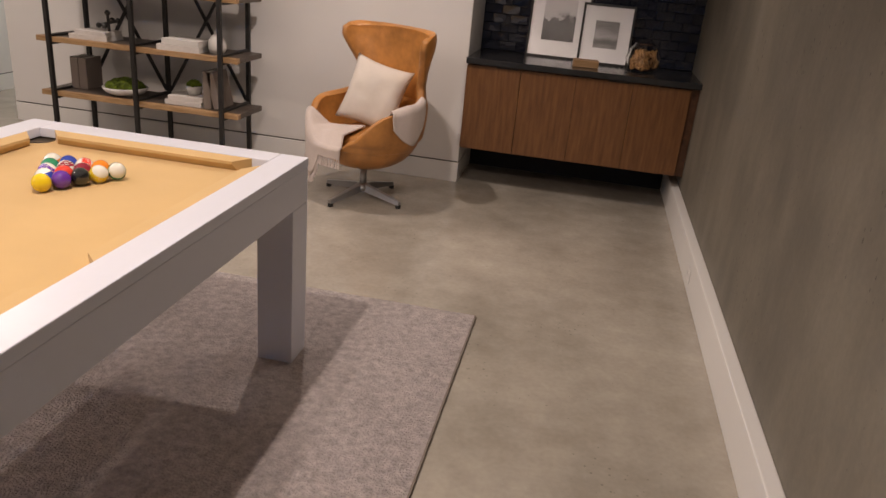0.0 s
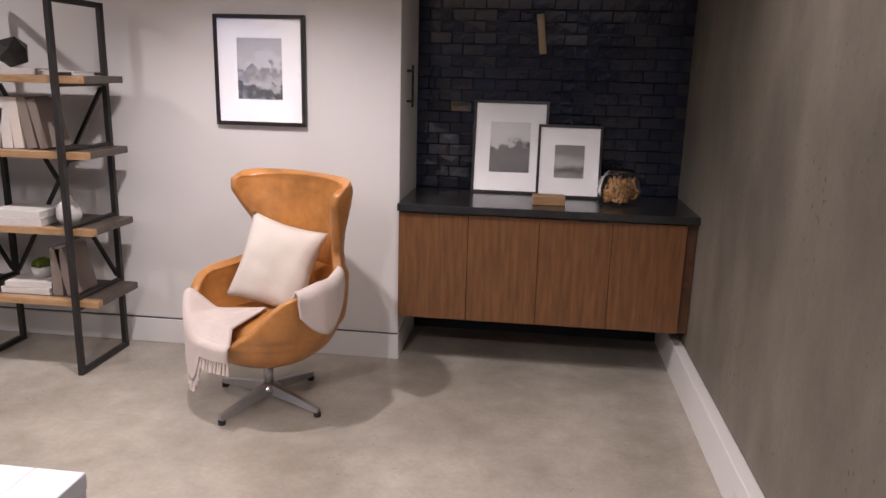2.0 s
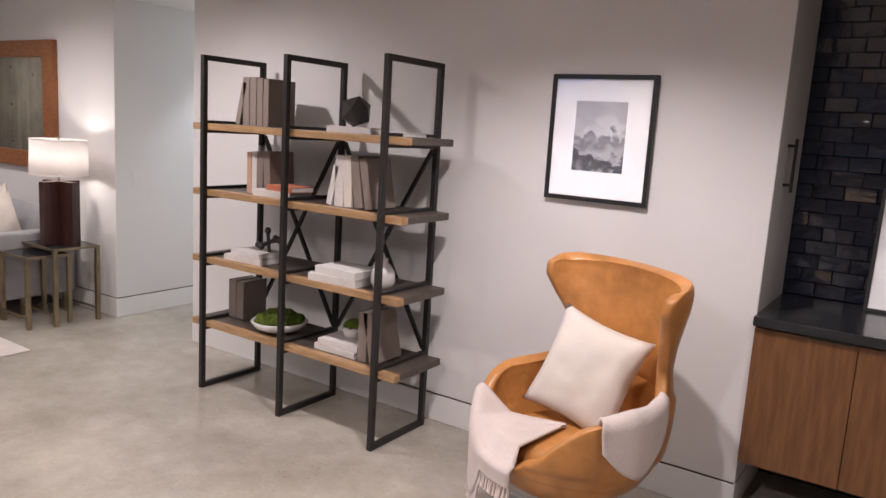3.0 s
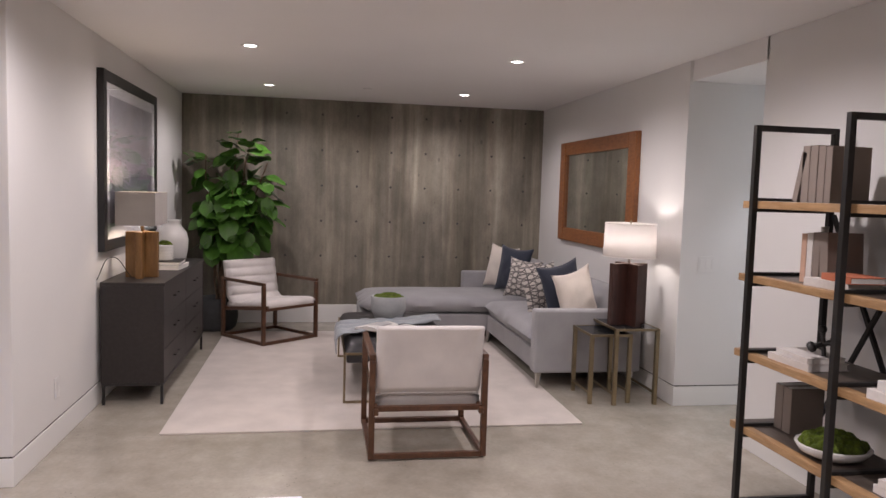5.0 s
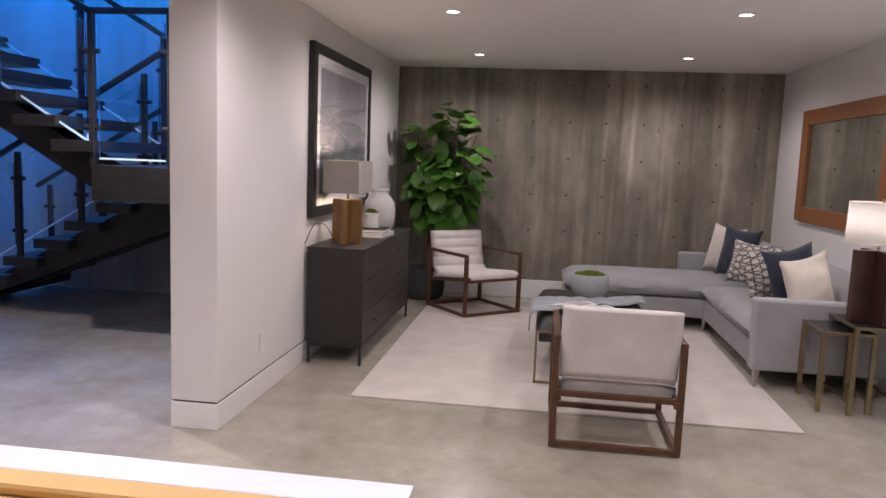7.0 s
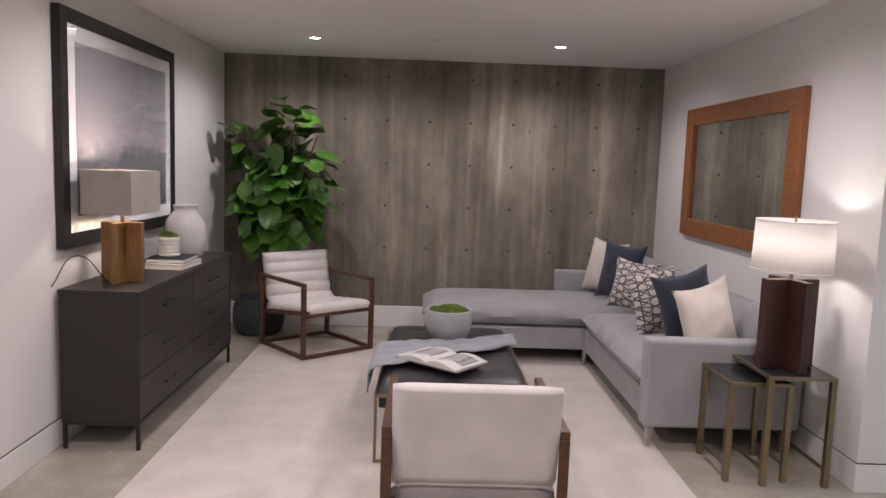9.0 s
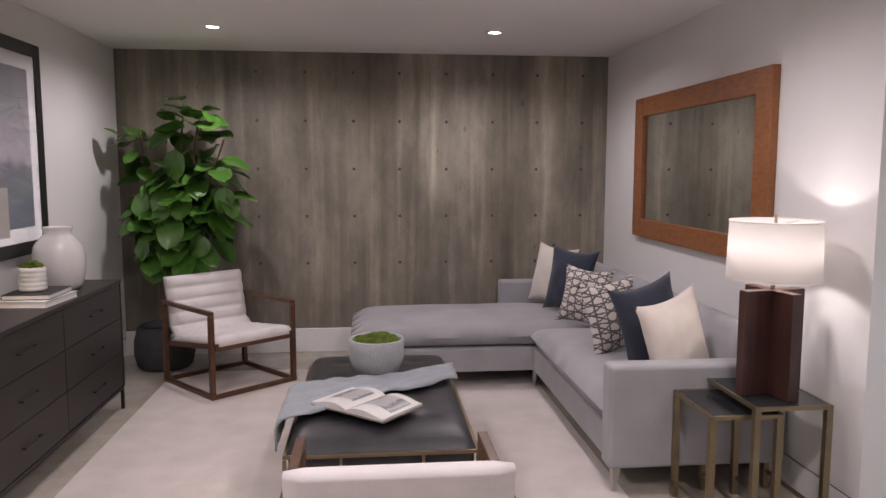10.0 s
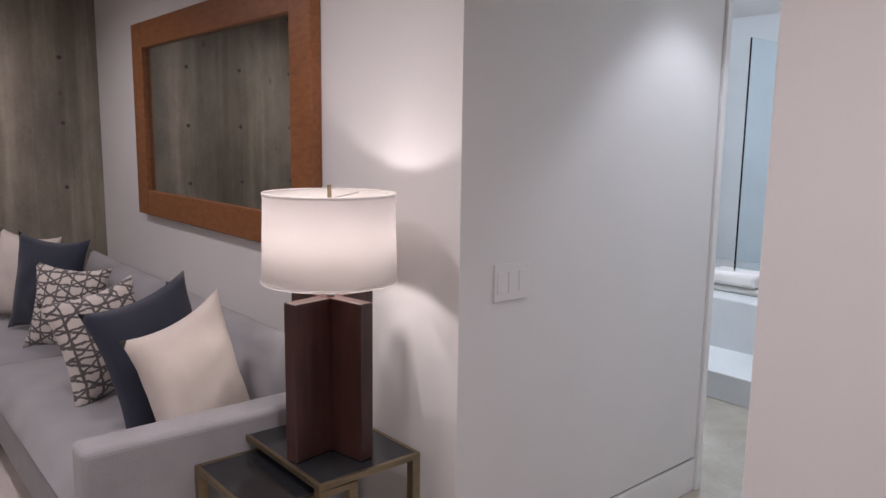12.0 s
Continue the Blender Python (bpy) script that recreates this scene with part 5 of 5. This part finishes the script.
stems = []
for k, (tx, ty, tz) in enumerate(((0.06, 0.22, 2.03), (0.12, 0.36, 1.97), (0.06, -0.10, 1.80), (0.16, 0.52, 1.74), (0.14, 0.50, 1.40), (0.20, 0.18, 1.46), (0.10, -0.06, 1.42))):
    p0 = Vector((0.02 * k - 0.04, 0.01 * k, 0.28))
    pts = [p0.lerp(Vector((tx, ty, tz)), i / 7) + Vector((0.02 * math.sin(i * 1.7 + k), 0.02 * math.cos(i * 1.3 + k), 0)) * (0 < i < 7) for i in range(8)]
    limb(pts, 0.016 if k == 0 else 0.012, 0.006)
    stems.append(pts)


def fig_leaf(length):
    """A broad, wavy fiddle-shaped blade, cupped along its midrib."""
    def f(u, v):
        b = 2 * v - 1
        w = length * 0.42 * (math.sin(u ** 0.75 * math.pi) ** 0.6) * (0.72 + 0.42 * u) if 0 < u < 1 else 0.002
        return Vector((b * w, u * length, 0.05 * length * abs(b) + 0.03 * length * math.sin(u * 9 + b * 2) * abs(b) - 0.30 * length * u * u))
    return grid(9, 6, f)


leaf_meshes = []
for L in (0.15, 0.19, 0.22, 0.25):
    me = bpy.data.meshes.new("leaf")
    bm = fig_leaf(L)
    for fc in bm.faces:
        fc.smooth = True
    bm.to_mesh(me)
    bm.free()
    me.materials.append(M_LEAF)
    leaf_meshes.append(me)
for i in range(240):
    st = stems[i % 7]
    h = 0.46 + 0.54 * random.random() ** 0.9
    k = h * 7
    a_, b_ = st[min(6, int(k))], st[min(7, int(k) + 1)]
    p = a_.lerp(b_, k - int(k)) if int(k) < 7 else st[7]
    if p.z < 0.88:
        continue
    ang = random.uniform(0, 360)
    o = new("leaf", leaf_meshes[random.randrange(4)])
    o.parent = fig
    tilt = random.uniform(-80, 15) if p.z < 1.7 else random.uniform(-35, 50)
    o.matrix_local = Matrix.Translation(p) @ pose(0, 0, 0, 0, 0, ang) @ pose(0, random.uniform(0.02, 0.10), 0, tilt, random.uniform(-25, 25), 0)

# ---- stair ----
stp = thing("staircase", -6.35, -0.5, 0, 0, "black open-tread staircase with glass guards and a half landing", "stairs")


def sp_(name, x0, x1, y0, y1, z0, z1, material=M_STAIR, bev=0.004):
    return part(name, box(x0 + 6.35, x1 + 6.35, y0 + 0.5, y1 + 0.5, z0, z1, bev), material, stp)


RISE, GO, LAND, LY = 0.168, 0.29, 1.345, 0.08
for k in range(1, 8):
    y = LY - GO * (8 - k)
    sp_("tread", -7.50, -6.22, y, y + 0.32, RISE * k - 0.08, RISE * k)
sp_("landing", -7.54, -5.30, LY, 1.30, LAND - 0.25, LAND)
for k in range(1, 13):
    y = LY - GO * k
    sp_("tread", -6.33, -5.28, y, y + 0.33, LAND + RISE * k - 0.08, LAND + RISE * k)


def stringer(x0, x1, y0, z0, y1, z1, deep):
    bm = bmesh.new()
    vs = [[bm.verts.new((x + 6.35, y + 0.5, z)) for y, z in ((y0, z0), (y1, z1), (y1, z1 - deep), (y0, max(z0 - deep, 0)))] for x in (x0, x1)]
    bm.faces.new(vs[0])
    bm.faces.new(vs[1])
    for i in range(4):
        bm.faces.new((vs[0][i], vs[0][(i + 1) % 4], vs[1][(i + 1) % 4], vs[1][i]))
    return part("stringer", bm, M_STAIR, stp)


stringer(-7.05, -6.85, LY - GO * 7.1, 0.07, LY + 0.02, LAND - 0.19, 0.36)
stringer(-6.46, -6.34, LY - GO * 7.1, 0.07, LY + 0.02, LAND - 0.19, 0.36)
stringer(-5.75, -5.55, LY - GO * 12.4, LAND + RISE * 12.2, LY + 0.02, LAND - 0.04, 0.24)


def post(x, y, z, h=0.98):
    p = part("guard_post", box(x + 6.33, x + 6.37, y + 0.48, y + 0.52, z, z + h, 0.003), M_STEEL, stp)
    for q in (0.25, 0.75):
        part("glass_clamp", tube((x + 6.35, y + 0.44, z + h * q), (x + 6.35, y + 0.56, z + h * q), 0.018, 10), M_STEEL, p)


def pane(x, y0, z0, y1, z1, h):
    bm = bmesh.new()
    vs = [[bm.verts.new((x + dx + 6.35, y + 0.5, z)) for y, z in ((y0, z0), (y1, z1), (y1, z1 + h), (y0, z0 + h))] for dx in (-0.006, 0.006)]
    bm.faces.new(vs[0])
    bm.faces.new(vs[1])
    for i in range(4):
        bm.faces.new((vs[0][i], vs[0][(i + 1) % 4], vs[1][(i + 1) % 4], vs[1][i]))
    o_ = part("glass_panel", bm, M_STAIRGLASS, stp)
    o_.visible_shadow = False
    a_, b_ = Vector((x + 6.35, y0 + 0.5, z0 - 0.004)), Vector((x + 6.35, y1 + 0.5, z1 - 0.004))
    # strip along the lower edge, with the bright sky reflection painted into its colour
    part("polished_edge", tube(a_, b_, 0.0065, square=True), M_GLASSEDGE, o_, "glass edge strip coloured pale blue for its sky reflection")


def rail(x, y0, z0, y1, z1):
    part("handrail", tube((x + 6.35, y0 + 0.5, z0), (x + 6.35, y1 + 0.5, z1), 0.02, square=True), M_STEEL, stp)


for y in (0.08, 0.66, 1.24):
    post(-5.33, y, LAND, 1.04)
rail(-5.33, 0.06, LAND + 1.05, 1.27, LAND + 1.05)
pane(-5.33, 0.13, LAND + 0.05, 0.62, LAND + 0.05, 0.92)
pane(-5.33, 0.70, LAND + 0.05, 1.20, LAND + 0.05, 0.92)
for x in (-5.33, -6.30):
    for k in (3, 6, 9):
        post(x, LY - GO * k + 0.14, LAND + RISE * k, 1.0)
    for k in (0, 3, 6, 9):
        pane(x, LY - GO * k - (0.04 if k == 0 else -0.10), LAND + RISE * k + (0.17 if k == 0 else 0.08), LY - GO * (k + 3) + 0.18, LAND + RISE * (k + 3) + 0.05, 0.80)
    rail(x, LY, LAND + 1.04, LY - GO * 12, LAND + RISE * 12 + 1.04)
post(-6.30, LY, LAND, 1.02)
for x in (-6.26, -7.46):
    for k in (1, 3, 5, 7):
        post(x, LY - GO * (8 - k) + 0.14, RISE * k, 0.90)
    for k in (1, 3, 5):
        pane(x, LY - GO * (8 - k) + 0.18, RISE * k + 0.14, LY - GO * (6 - k) + 0.10, RISE * (k + 2) + 0.10, 0.70)
    rail(x, LY - GO * 7, RISE + 0.88, LY, LAND + 0.90)

# ---- bathroom glimpse ----
tubp = thing("bathtub", -6.3, 9.0, 0, 0, "white bathtub set in a pale stone surround", "bathtub")
part("surround", box(-1.6, 1.2, -0.45, 0.95, 0, 0.48, 0.01), M_BATH, tubp)
part("tub_rim", box(-1.3, 0.9, -0.25, 0.8, 0.481, 0.53, 0.02), M_CERAMIC, tubp)
part("step", box(-1.6, 1.2, -0.95, -0.452, 0, 0.16, 0.006), M_BATH, tubp)
solid("folded_towel", box(-0.18, 0.18, -0.12, 0.12, 0, 0.09, 0.03, 4), M_WHITEFAB, "folded white towel on the bathtub rim", "towel", pose(-6.05, 8.85, 0.53))
sg = thing("shower_screen", -6.05, 9.3, 0.53, 0, "frameless clear glass shower screen on the bath", "glass screen")
g = part("pane", box(-0.006, 0.006, -0.5, 0.6, 0, 1.6), M_STAIRGLASS, sg)
g.visible_shadow = False

# ---- glazed wall tiles ----
back = bpy.data.objects["wall_niche_back"]
TW, TH = 0.128, 0.064
shapes = []
random.seed(5)
for k in range(6):
    bm = box(-TW / 2 + 0.0012, TW / 2 - 0.0012, -0.010, 0, -TH / 2 + 0.0012, TH / 2 - 0.0012, 0.0025, 1)
    for v in bm.verts:
        if v.co.y < -0.005:
            v.co.y += random.uniform(-0.0022, 0.0022)
    me = bpy.data.meshes.new("tile")
    bm.to_mesh(me)
    bm.free()
    me.materials.append(M_TILE)
    shapes.append(me)
rows_ = int((CEIL - 0.896) / TH) + 1
for r_ in range(rows_):
    for c_ in range(12):
        o = new("tile", shapes[(r_ * 5 + c_ * 3) % 6])
        o.parent = back
        o.matrix_world = pose(-0.742 + TW / 2 + c_ * TW - (TW / 2 if r_ % 2 else 0) + 0.004, 6.168, 0.897 + TH / 2 + r_ * TH, random.uniform(-2.4, 2.4), 0, random.uniform(-2, 2))
